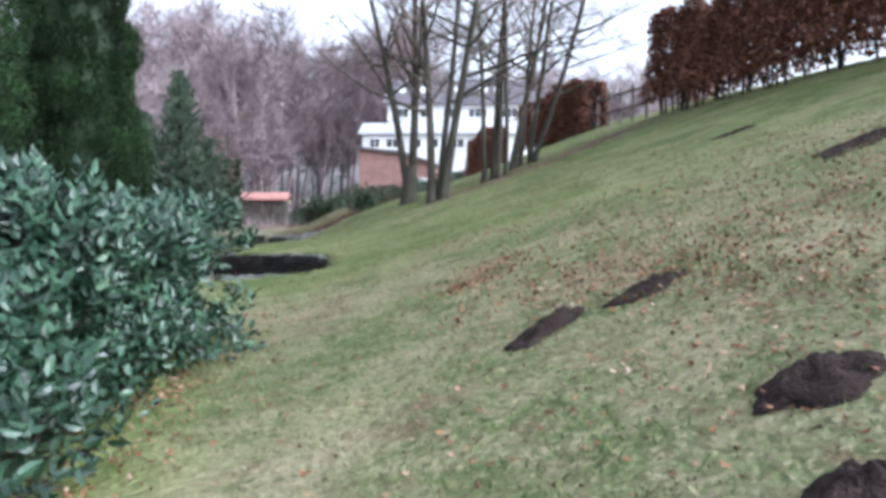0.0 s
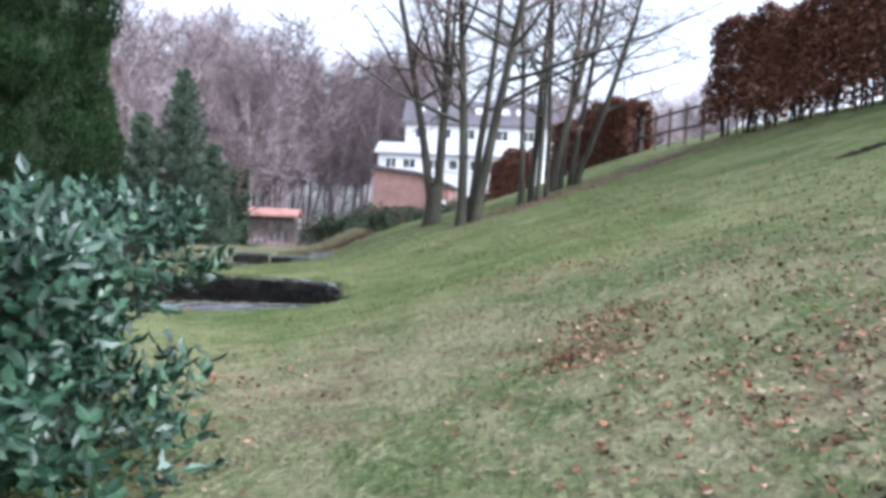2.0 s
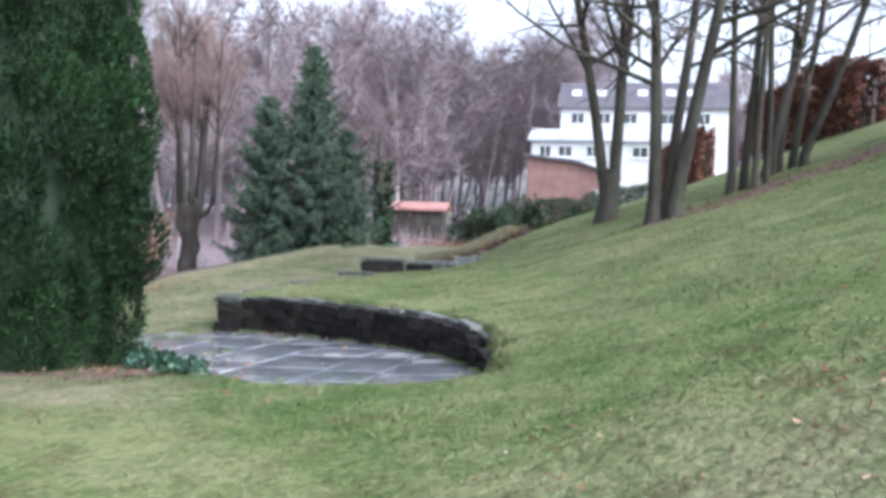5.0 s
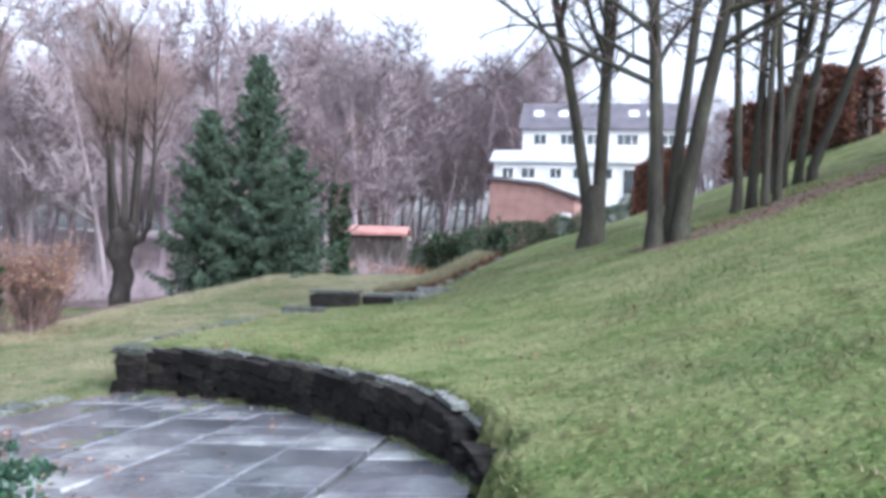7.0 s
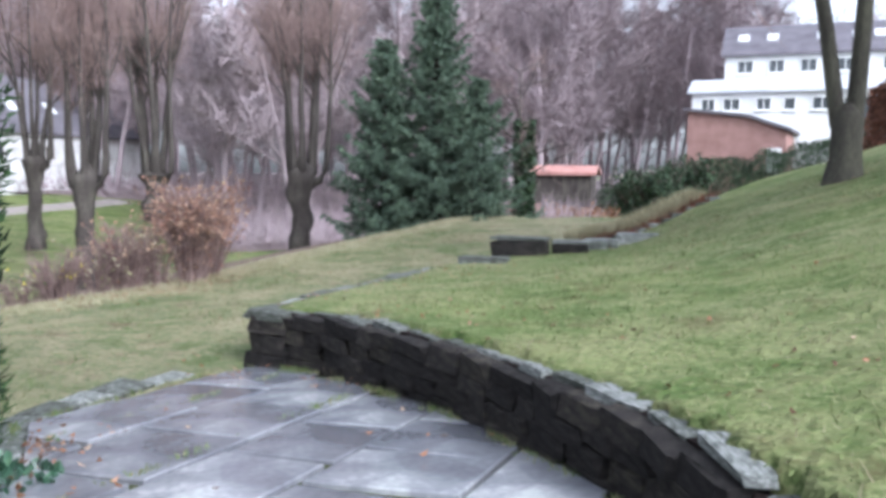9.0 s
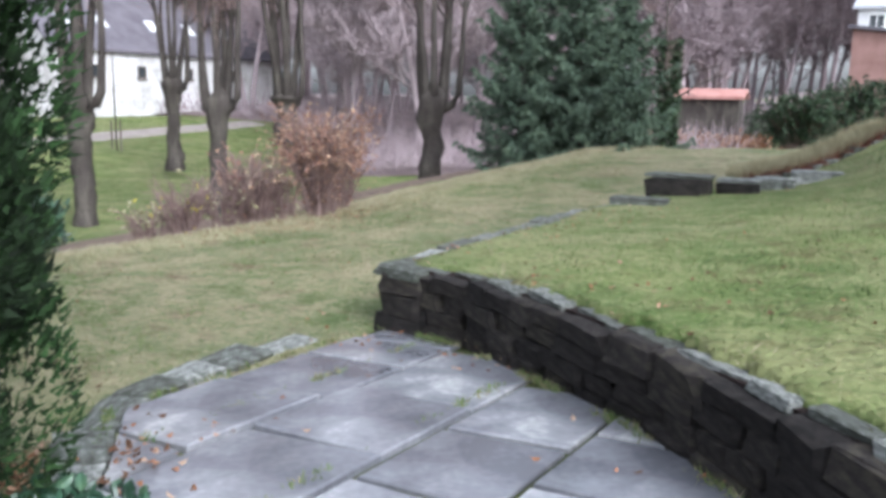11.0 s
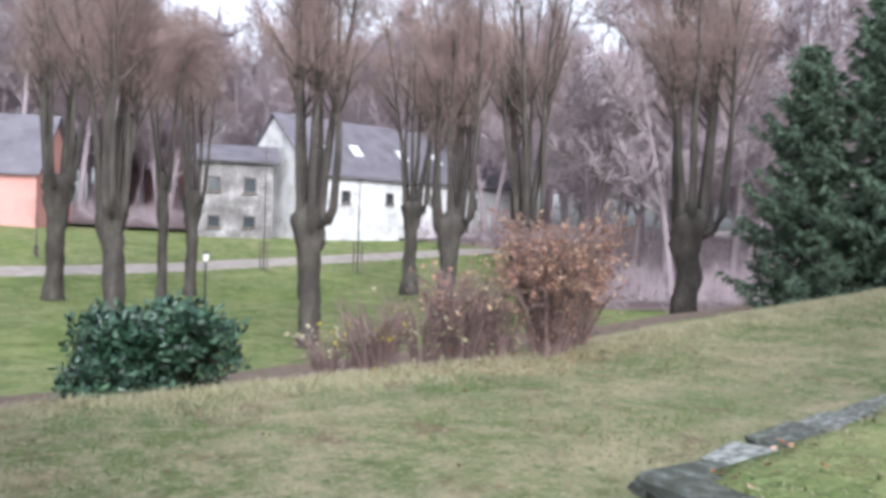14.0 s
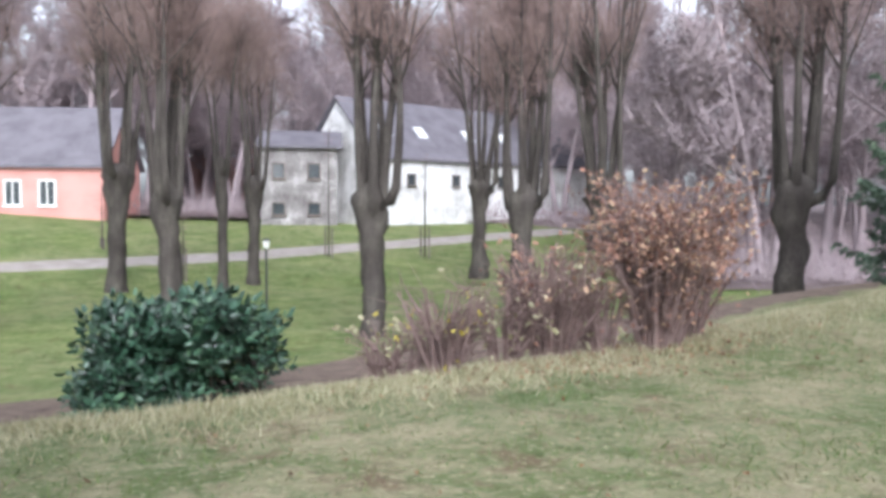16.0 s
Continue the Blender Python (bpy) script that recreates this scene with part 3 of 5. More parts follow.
# ---------- conifers ----------
def thuja(x, y, r, height, seed, sprays, fine=1.0):
    """A column of many upright plumes, each a lobe of scaly sprays, the clefts between them backed by a shade-dark
    core.
    """
    rng = random.Random(seed)
    z0 = ground_z(x, y)
    tree = thing("thuja", (x, y, z0), "tall dark green columnar thuja of lumpy upright plumes", "conifer")
    trunk, crown = Soup(), Soup()
    trunk.tube([Vector((0, 0, -0.2)), Vector((0.03, 0, height * 0.5)), Vector((0, 0, height * 0.97))], [0.16, 0.1, 0.02], 8)
    plumes = []
    z = 0.15
    while z < height * 0.95:
        q = z / height
        ring = r * (1 - 0.7 * q ** 2.2) * (0.86 + 0.14 * step(0, 0.12, q))
        n = max(5, int(ring * 8.5))
        w0 = rng.uniform(0, 6.28)
        for k in range(n):
            w = w0 + 2 * math.pi * k / n + rng.uniform(-0.25, 0.25)
            rr = ring * rng.uniform(0.58, 0.9)
            plumes.append((Vector((math.cos(w) * rr, math.sin(w) * rr, z + rng.uniform(-0.2, 0.2))), ring * rng.uniform(0.15, 0.27) + 0.05, rng.uniform(0.34, 0.68)))
        z += 0.34
    for c, pr, ph in plumes:
        out = Vector((c.x, c.y, 0)).normalized()
        trunk.spike(Vector((0, 0, c.z * 0.9)), c, 0.014)
        for _ in range(sprays // len(plumes)):
            d = rand_dir(rng)
            if d.dot(out) < -0.35:
                continue
            k = rng.uniform(0.72, 1.05)
            p = c + Vector((d.x * pr * k, d.y * pr * k, d.z * ph * k)) + out * pr * 0.25
            along = (d * 0.5 + out * 0.25 + Vector((0, 0, rng.uniform(0.3, 1.0))) + rand_dir(rng) * 0.5).normalized()
            crown.tri_leaf(p, along, along.cross(rand_dir(rng)).normalized(), fine * rng.uniform(0.04, 0.10), fine * rng.uniform(0.018, 0.04))
    # closed sheet behind the plumes, its dark colour standing in for inner shade
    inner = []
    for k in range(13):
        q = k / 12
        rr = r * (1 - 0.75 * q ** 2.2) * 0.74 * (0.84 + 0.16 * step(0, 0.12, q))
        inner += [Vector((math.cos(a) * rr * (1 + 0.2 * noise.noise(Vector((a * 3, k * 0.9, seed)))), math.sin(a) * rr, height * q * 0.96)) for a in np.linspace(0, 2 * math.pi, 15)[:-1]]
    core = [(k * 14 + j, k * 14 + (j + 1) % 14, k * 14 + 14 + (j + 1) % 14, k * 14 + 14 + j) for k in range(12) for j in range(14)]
    child(tagged(mesh_ob("inner_crown", inner, core, ivy_m, True), "dark green core sheet coloured as the shade inside the foliage"), tree)
    child(trunk.ob("trunk", bark_m), tree)
    child(crown.ob("crown", thuja_m), tree)
    return tree


thuja(-8.66, 14.42, 1.18, 8.5, 3, 340000, 0.8)
thuja(-9.6, 11.7, 1.62, 9.5, 5, 120000)


def spruce(x, y, height, r, seed):
    """Whorls of boughs that dip and lift at the tip, hung with drooping branchlets."""
    rng = random.Random(seed)
    z0 = ground_z(x, y)
    tree = thing("spruce", (x, y, z0), "dark green spruce with drooping feathery branches", "conifer", "spruces at the wood's edge")
    trunk, crown = Soup(), Soup()
    trunk.tube([Vector((0, 0, -0.3)), Vector((0, 0, height * 0.5)), Vector((0, 0, height))], [0.2, 0.11, 0.01], 8)
    z = 0.25
    while z < height * 0.985:
        q = z / height
        reach = r * (1 - q) ** 0.85 * rng.uniform(0.8, 1.1) + 0.1
        w0 = rng.uniform(0, 6.28)
        for k in range(5):
            w = w0 + k * 1.257 + rng.uniform(-0.3, 0.3)
            out = Vector((math.cos(w), math.sin(w), 0))
            across = Vector((-out.y, out.x, 0))
            length = reach * rng.uniform(0.45, 1.05) * (1 + 0.35 * noise.noise(Vector((out.x * 1.5, out.y * 1.5, z * 0.8 + seed))))
            dip, tip_up = length * 0.32 * (1 - q), length * (0.12 + 0.5 * q)
            p0 = Vector((0, 0, z + rng.uniform(-0.08, 0.08)))
            trunk.spike(p0, p0 + out * length * 0.85 - Vector((0, 0, dip * 0.7)), 0.016)
            n = int(length * 20) + 4
            for i in range(n):
                s = 0.1 + 0.9 * (i + rng.random()) / n
                p = p0 + out * length * s + Vector((0, 0, -dip * math.sin(s * 2.2) + tip_up * s * s))
                twig = (across * rng.choice((-1, 1)) * rng.uniform(0.2, 1) + out * rng.uniform(0.2, 0.9) + Vector((0, 0, rng.uniform(-0.6, 0.05)))).normalized()
                tl = rng.uniform(0.2, 0.5) * (1.05 - 0.6 * s) * (0.5 + 0.5 * (1 - q))
                for j in range(7):
                    b = p + twig * tl * j / 7 - Vector((0, 0, 0.12 * tl * (j / 7) ** 2))
                    a2 = (twig + rand_dir(rng) * 0.8 - Vector((0, 0, 0.25))).normalized()
                    crown.tri_leaf(b, a2, a2.cross(rand_dir(rng)).normalized(), rng.uniform(0.10, 0.2), rng.uniform(0.035, 0.065))
        z += rng.uniform(0.1, 0.17)
    child(trunk.ob("trunk", bark_m), tree)
    child(crown.ob("crown", spruce_m), tree)
    return tree


spruce(-15.7, 34.0, 7.2, 2.5, 7)
spruce(-16.9, 33.2, 5.6, 2.2, 8)
spruce(-15.0, 35.2, 4.2, 2.0, 9)


# ---------- bare trees ----------
def limb(soups, rng, p, d, length, r, level, cfg):
    trunk, twigs = soups
    n = cfg.get("segs", (6, 4, 4))[min(level, 2)]
    pts, radii, q, dd = [p], [r], p.copy(), d.copy()
    for i in range(n):
        dd = (dd + rand_dir(rng) * cfg["wander"] * (0.35 if level == 0 else 1) + Vector((0, 0, cfg["lift"] * (0 if level == 0 else 1)))).normalized()
        q = q + dd * (length / n)
        pts.append(q)
        radii.append(r * (1 - 0.78 * (i + 1) / n))
    trunk.tube(pts, radii, cfg.get("sides", (8, 5, 4))[min(level, 2)])
    if level < cfg["levels"]:
        for _ in range(cfg["kids"][level]):
            s = rng.uniform(cfg["from"][level], 1.0)
            k = min(int(s * n), n - 1)
            base = pts[k].lerp(pts[k + 1], s * n - k)
            axis = (pts[k + 1] - pts[k]).normalized()
            side = (Matrix.Rotation(rng.uniform(0, 6.28), 3, axis) @ axis.orthogonal().normalized())
            ang = cfg["angle"] * rng.uniform(0.6, 1.3)
            limb(soups, rng, base, (axis * math.cos(ang) + side * math.sin(ang)).normalized(), length * cfg["ratio"] * rng.uniform(0.6, 1.1) * (1.1 - 0.45 * s), radii[k] * 0.5, level + 1, cfg)
    if level >= cfg["twig_from"]:
        for _ in range(cfg["twigs"]):
            s = rng.random()
            k = min(int(s * n), n - 1)
            base = pts[k].lerp(pts[k + 1], s * n - k)
            t1 = (dd * 0.7 + rand_dir(rng, 0.2) * 1.0).normalized()
            tl = cfg["twig"] * rng.uniform(0.5, 1.2)
            mid = base + t1 * tl
            draw = twigs.sliver if cfg.get("far") else twigs.spike
            draw(base, mid, cfg["tr"])
            for _ in range(cfg["fork"]):
                b2 = base.lerp(mid, rng.uniform(0.25, 0.8))
                draw(b2, b2 + (t1 + rand_dir(rng, 0.2) * 0.8).normalized() * tl * rng.uniform(0.4, 0.75), cfg["tr"] * 0.75)


def bare_tree(name, x, y, seed, stems, cfg, bark, twig, label, group="", z=None, fork=0.0):
    """stems: (dx, dy, lean x, lean y, length, radius)."""
    rng = random.Random(seed)
    z0 = ground_z(x, y) if z is None else z
    tree = thing(name, (x, y, z0), label, "tree", group)
    soups = (Soup(), Soup())
    if fork:
        r = max(s[5] for s in stems) * 1.75
        soups[0].tube([Vector((0, 0, -0.4)), Vector((0, 0, 0.05)), Vector((0.02, 0, 0.4)), Vector((0.02, 0, fork)), Vector((0.02, 0, fork + 0.25))], [r * 1.5, r * 1.2, r * 0.95, r * 0.95, r * 0.5], 10)
    for dx, dy, lx, ly, length, r in stems:
        if fork:
            limb(soups, rng, Vector((dx * 0.7, dy * 0.7, fork - 0.12)), Vector((lx, ly, 1)).normalized(), length, r, 0, cfg)
            continue
        soups[0].tube([Vector((dx * 1.2, dy * 1.2, -0.4)), Vector((dx * 1.05, dy * 1.05, 0.02)), Vector((dx, dy, 0.4))], [r * 1.7, r * 1.3, r * 1.0], 8)
        limb(soups, rng, Vector((dx, dy, 0.32)), Vector((lx, ly, 1)).normalized(), length, r, 0, cfg)
    child(soups[0].ob("trunk", bark, True), tree)
    child(soups[1].ob("crown", twig), tree)
    return tree


ALDER = dict(levels=2, kids=(15, 6), wander=0.17, lift=0.02, angle=1.05, ratio=0.42, twig_from=1, twigs=4, twig=0.7, tr=0.009, fork=1)
ALDER["from"] = (0.22, 0.2)
MOSSY = "bare multi-stemmed alder with mossy grey-green bark"
bare_tree("alder", -4.85, 28.3, 61, [(-0.16, 0, -0.17, 0, 10, 0.135), (0.16, 0.05, 0.02, 0.05, 10.5, 0.15), (0.05, 0.15, 0.09, 0.02, 9.0, 0.085)], ALDER, alder_m, twig_m, "bare alder with a mossy trunk forking low", "alders on the slope", fork=1.0)
bare_tree("alder", -3.3, 24.1, 62, [(-0.16, 0, -0.05, 0, 9.5, 0.125), (0.06, 0.12, 0.05, 0.02, 10, 0.105), (0.22, 0, 0.14, 0, 10, 0.135)], ALDER, alder_m, twig_m, MOSSY, "alders on the slope")
bare_tree("alder", -1.85, 26.4, 63, [(-0.25, 0, -0.02, 0, 9.5, 0.08), (0.0, 0.15, 0.03, 0, 10, 0.09), (0.2, -0.1, 0.02, 0.03, 9, 0.075), (0.42, 0.1, 0.06, 0, 9, 0.075)], ALDER, alder_m, twig_m, MOSSY, "alders on the slope")
bare_tree("alder", -0.75, 28.6, 64, [(-0.5, 0, 0.2, 0, 9.5, 0.12), (0.2, 0.15, 0.3, 0, 9, 0.105), (0.0, 0.5, 0.12, 0.05, 9, 0.095), (-0.3, 0.4, 0.1, 0, 9, 0.08)], ALDER, alder_m, twig_m, "bare leaning multi-stemmed alder with mossy bark", "alders on the slope")


def pollard(x, y, z, seed, head, girth, top, limbs, spread=0.22, label="pollarded lime with swollen head and upright bare shoots"):
    """A gnarled trunk with a swollen fist of a head at the old cuts, thick upright limbs and a haze of fine shoots."""
    rng = random.Random(seed)
    tree = thing("pollard_lime", (x, y, z), label, "tree", "pollarded limes in the park")
    trunk, twigs = Soup(), Soup()
    n, sides = 22, 14
    lean = Vector((rng.uniform(-0.1, 0.1), rng.uniform(-0.1, 0.1), 0))
    base = len(trunk.v)
    for k in range(n + 1):
        q = k / n
        h = -0.5 + (head + 0.95) * q
        s = max(0.0, h / head)
        r = girth * (1.0 + 0.4 * math.exp(-max(0, h) * 2.2) + 0.55 * step(0.62, 0.97, s)) * (1 - 0.85 * step(1.0, 1.14, s))
        c = lean * s + Vector((noise.noise(Vector((s * 3.1, seed, 0))), noise.noise(Vector((s * 3.1, 5, seed))), 0)) * 0.32 * girth
        for j in range(sides):
            w = 2 * math.pi * j / sides
            d = Vector((math.cos(w), math.sin(w), 0))
            knob = noise.noise(Vector((d.x * 1.3, d.y * 1.3, h * 1.5 + seed))) * 0.42 + noise.noise(Vector((d.x * 3, d.y * 3, h * 4 + seed))) * 0.2
            trunk.v.append(c + d * r * (1 + knob) + Vector((0, 0, h)))
        if k:
            b = base + (k - 1) * sides
            trunk.f += [(b + j, b + (j + 1) % sides, b + sides + (j + 1) % sides, b + sides + j) for j in range(sides)]
    crown = lean + Vector((0, 0, head))
    cfg = dict(levels=2, kids=(10, 3), wander=0.18, lift=0.1, angle=0.62, ratio=0.44, twig_from=1, twigs=9, twig=1.1, tr=0.0065, fork=3, sides=(7, 4, 3), far=True)
    cfg["from"] = (0.3, 0.2)
    for i in range(limbs):
        w = 2 * math.pi * i / limbs + rng.uniform(-0.5, 0.5)
        out = Vector((math.cos(w), math.sin(w), 0))
        ring = rng.uniform(0.5, 1.25)
        foot = crown + out * girth * ring + Vector((0, 0, rng.uniform(-0.35, 0.15)))
        thick = girth * rng.uniform(0.3, 0.46)
        wide = rng.uniform(0.03, 0.18) + (0.4 if i == 0 else 0.0)
        elbow = foot + out * wide + Vector((0, 0, rng.uniform(0.3, 0.6)))
        one = Soup()
        one.tube([foot - out * girth * 0.6 - Vector((0, 0, 0.25)), foot + out * wide * 0.6, elbow, elbow + Vector((0, 0, 0.5)) + out * 0.04], [thick * 1.5, thick * 1.3, thick * 1.1, thick], 8)
        limb((one, twigs), rng, elbow + Vector((0, 0, 0.45)) + out * 0.04, (Vector((0, 0, 1)) + out * spread * rng.uniform(0.05, 0.6)).normalized(), (top - head) * rng.uniform(0.6, 0.95), thick, 0, cfg)
        child(one.ob("limb", bark_m, True), tree)
    child(trunk.ob("trunk", bark_m, True), tree)
    child(twigs.ob("crown", twig_m), tree)
    return tree


pollard(-29.00, 27.56, -2.17, 101, 3.70, 0.30, 10.5, 8, 0.22)
pollard(-33.10, 23.10, -1.88, 102, 3.39, 0.28, 10.5, 8, 0.22)
pollard(-21.17, 34.71, -1.34, 103, 3.15, 0.32, 9.5, 9, 0.20)
pollard(-27.77, 31.63, -2.04, 104, 3.58, 0.28, 10.5, 7, 0.22)
pollard(-39.97, 38.61, -1.54, 105, 3.71, 0.31, 12.0, 6, 0.22)
pollard(-43.39, 23.61, -2.19, 106, 4.66, 0.34, 12.0, 7, 0.22)
pollard(-43.43, 29.22, -2.05, 107, 4.15, 0.24, 11.0, 5, 0.22)
pollard(-32.63, 39.19, 0.10, 108, 1.52, 0.39, 12.0, 9, 0.20)
pollard(-38.24, 26.26, -1.49, 109, 4.07, 0.16, 10.0, 4, 0.22)
pollard(-34.73, 18.00, -2.34, 110, 3.78, 0.37, 10.5, 8, 0.22)


# ---------- shrubs in leaf ----------
def leafy_shrub(name, x, y, seed, height, spread, stems_n, leaf_mat, leaves, low, label, size=0.09):
    rng = random.Random(seed)
    z0 = ground_z(x, y)
    bush = thing(name, (x, y, z0), label, "shrub")
    stems, foliage = Soup(), Soup()
    tips = []
    for _ in range(stems_n):
        w = rng.uniform(0, 6.28)
        out = Vector((math.cos(w), math.sin(w), 0))
        base = out * rng.uniform(0, 0.28) * spread - Vector((0, 0, 0.1))
        tip = out * spread * rng.uniform(0.2, 1.0) + Vector((0, 0, height * rng.uniform(0.55, 1.0)))
        mid = base.lerp(tip, 0.5) + Vector((0, 0, 0.12 * height)) + rand_dir(rng) * 0.08
        stems.tube([base, mid, tip], [0.02, 0.013, 0.005], 5)
        for _ in range(9):
            p = base.lerp(mid, rng.uniform(0.3, 1)) if rng.random() < 0.4 else mid.lerp(tip, rng.random())
            q = p + (out + rand_dir(rng, 0.5)).normalized() * rng.uniform(0.2, 0.5)
            stems.spike(p, q, 0.006)
            tips.append((p, q))
    for _ in range(leaves):
        p, q = rng.choice(tips)
        r = p.lerp(q, rng.uniform(0.2, 1.05))
        if r.z < height * low and rng.random() < 0.85:
            continue
        along = (rand_dir(rng) + Vector((0, 0, -0.3))).normalized()
        foliage.leaf(r, along, along.cross(rand_dir(rng)).normalized(), size * rng.uniform(0.7, 1.3), size * rng.uniform(0.5, 0.8))
    child(bundle(stems.ob("branchwork", twig_m)), bush)
    child(foliage.ob("foliage", leaf_mat), bush)
    return bush


leafy_shrub("amber_shrub", -14.6, 23.35, 71, 1.65, 0.72, 150, amber_m, 5200, 0.5, "rounded shrub with bare lower stems and amber leaves on top", 0.052)
leafy_shrub("amber_shrub", -14.75, 23.95, 77, 1.35, 0.6, 60, amber_m, 900, 0.35, "thin reddish shrub with scattered amber leaves", 0.055)
leafy_shrub("amber_shrub", -15.0, 22.35, 72, 1.15, 0.65, 90, amber_m, 420, 0.6, "smaller half-bare shrub with few amber leaves", 0.06)
leafy_shrub("dry_shrub", -15.1, 21.85, 74, 0.8, 0.45, 24, straw_m, 90, 0.1, "low tangle of dry straw-coloured stems", 0.07)
leafy_shrub("dry_shrub", -14.85, 22.85, 75, 0.95, 0.5, 28, straw_m, 90, 0.1, "low tangle of dry straw-coloured stems", 0.07)
leafy_shrub("dry_shrub", -15.6, 20.9, 76, 0.65, 0.45, 22, straw_m, 70, 0.1, "low tangle of dry straw-coloured stems", 0.07)
leafy_shrub("yellow_shrub", -15.3, 21.3, 73, 0.95, 0.5, 45, yellow_m, 60, 0.5, "sparse shrub with a few yellow leaves", 0.06)


# ---------- beech hedges ----------
def hedge(name, pts, width, height, leaves, seed, mat, label, top_noise=0.25, gap=0.0):
    rng = random.Random(seed)
    x0, y0 = pts[0]
    z0 = ground_z(x0, y0)
    ob = thing(name, (x0, y0, z0), label, "hedge")
    stems, foliage = Soup(), Soup()
    total = line_length(pts)
    for i in range(int(total * 4)):
        x, y, a = along_line(pts, total * rng.random())
        b = Vector((x - x0, y - y0, ground_z(x, y) - z0 - 0.2))
        stems.tube([b, b + Vector((rng.uniform(-0.2, 0.2), rng.uniform(-0.2, 0.2), height * 0.5)), b + Vector((rng.uniform(-0.4, 0.4), rng.uniform(-0.4, 0.4), height * 0.95))], [0.04, 0.025, 0.008], 4)
    for i in range(leaves):
        x, y, a = along_line(pts, total * rng.random())
        nx, ny = -math.sin(radians(a)), math.cos(radians(a))
        h = rng.random() ** 0.8
        lump = 1 + 0.35 * noise.noise(Vector((x * 0.8, y * 0.8, h * 3 + seed)))
        o = rng.choice((-1, 1)) * width / 2 * lump * rng.uniform(0.55, 1.0) * (1 - 0.35 * h)
        z = ground_z(x, y) - z0 + gap + (height - gap) * h * (1 + top_noise * noise.noise(Vector((x * 0.9, y * 0.9, seed))))
        along = (rand_dir(rng) + Vector((0, 0, -0.2))).normalized()
        foliage.tri_leaf(Vector((x - x0 + nx * o, y - y0 + ny * o, z)), along, along.cross(rand_dir(rng)).normalized(), rng.uniform(0.09, 0.19), rng.uniform(0.06, 0.12))
    child(bundle(stems.ob("branchwork", bark_m)), ob)
    child(foliage.ob("foliage", mat), ob)
    return ob


hedge("beech_hedge", [(3.7, 29.4), (5.6, 25.0), (7.6, 20.6), (9.8, 15.6), (12.0, 10.6)], 1.6, 3.1, 70000, 81, beech_m, "tall unclipped beech hedge holding russet dry leaves", gap=0.35)
hedge("beech_hedge", [(-1.2, 40.0), (0.3, 38.0), (1.9, 36.0)], 1.5, 2.3, 18000, 82, beech_m, "lower russet beech hedge beyond the fence gap")
hedge("beech_hedge", [(-5.0, 52.0), (-3.0, 51.0)], 1.8, 4.2, 16000, 84, beech_m, "rounded russet beech thicket beyond the slope")
hedge("dark_hedge", [(-21.05, 65.81), (-16.38, 69.2), (-5.63, 76.42)], 2.0, 2.4, 26000, 83, ivy_m, "dark clipped hedge along the farther gardens")


def fence(pts, n):
    rng = random.Random(5)
    x0, y0 = pts[0]
    z0 = ground_z(x0, y0)
    ob = thing("wooden_fence", (x0, y0, z0), "weathered wooden post-and-rail fence at the top of the slope", "fence")
    last = None
    for i in range(n + 1):
        x = x0 + (pts[1][0] - x0) * i / n
        y = y0 + (pts[1][1] - y0) * i / n
        z = ground_z(x, y) - z0
        part("post", box_bm(x - x0 - 0.05, y - y0 - 0.05, z - 0.4, x - x0 + 0.05, y - y0 + 0.05, z + 1.35, 0.01), fence_m, ob)
        p = Vector((x - x0, y - y0, z))
        if last is not None:
            for h in (0.55, 1.15):
                s = Soup()
                s.tube([last + Vector((0, 0, h)), p + Vector((0, 0, h + rng.uniform(-0.03, 0.03)))], [0.045, 0.045], 6)
                child(s.ob("rail", fence_m), ob)
        last = p
    return ob


fence([(1.9, 36.0), (3.7, 29.4)], 5)

ivy_tree = bare_tree("ivy_clad_tree", *(-19.55, 49.62), 91, [(0, 0, 0.02, 0, 8, 0.16)], ALDER, bark_m, twig_m, "slim bare tree with an ivy-clad trunk")
rng_ivy = random.Random(3)
ivy_soup = Soup()
for _ in range(2600):
    h, w = rng_ivy.uniform(0, 6.0), rng_ivy.uniform(0, 6.28)
    o = Vector((math.cos(w), math.sin(w), 0))
    along = (o + rand_dir(rng_ivy)).normalized()
    ivy_soup.tri_leaf(o * rng_ivy.uniform(0.2, 0.5) + Vector((0, 0, h)), along, along.cross(rand_dir(rng_ivy)).normalized(), 0.2, 0.18)
child(ivy_soup.ob("ivy", ivy_m), ivy_tree)
leafy_shrub("olive_shrub", *(-16.66, 60.82), 92, 3.6, 2.4, 160, ivy_m, 5000, 0.2, "large dull olive-green shrub before the gardens", 0.22)
leafy_shrub("olive_shrub", *(-14.94, 64.42), 93, 3.2, 1.6, 90, ivy_m, 2600, 0.2, "tall dull green shrub beside the barn", 0.22)


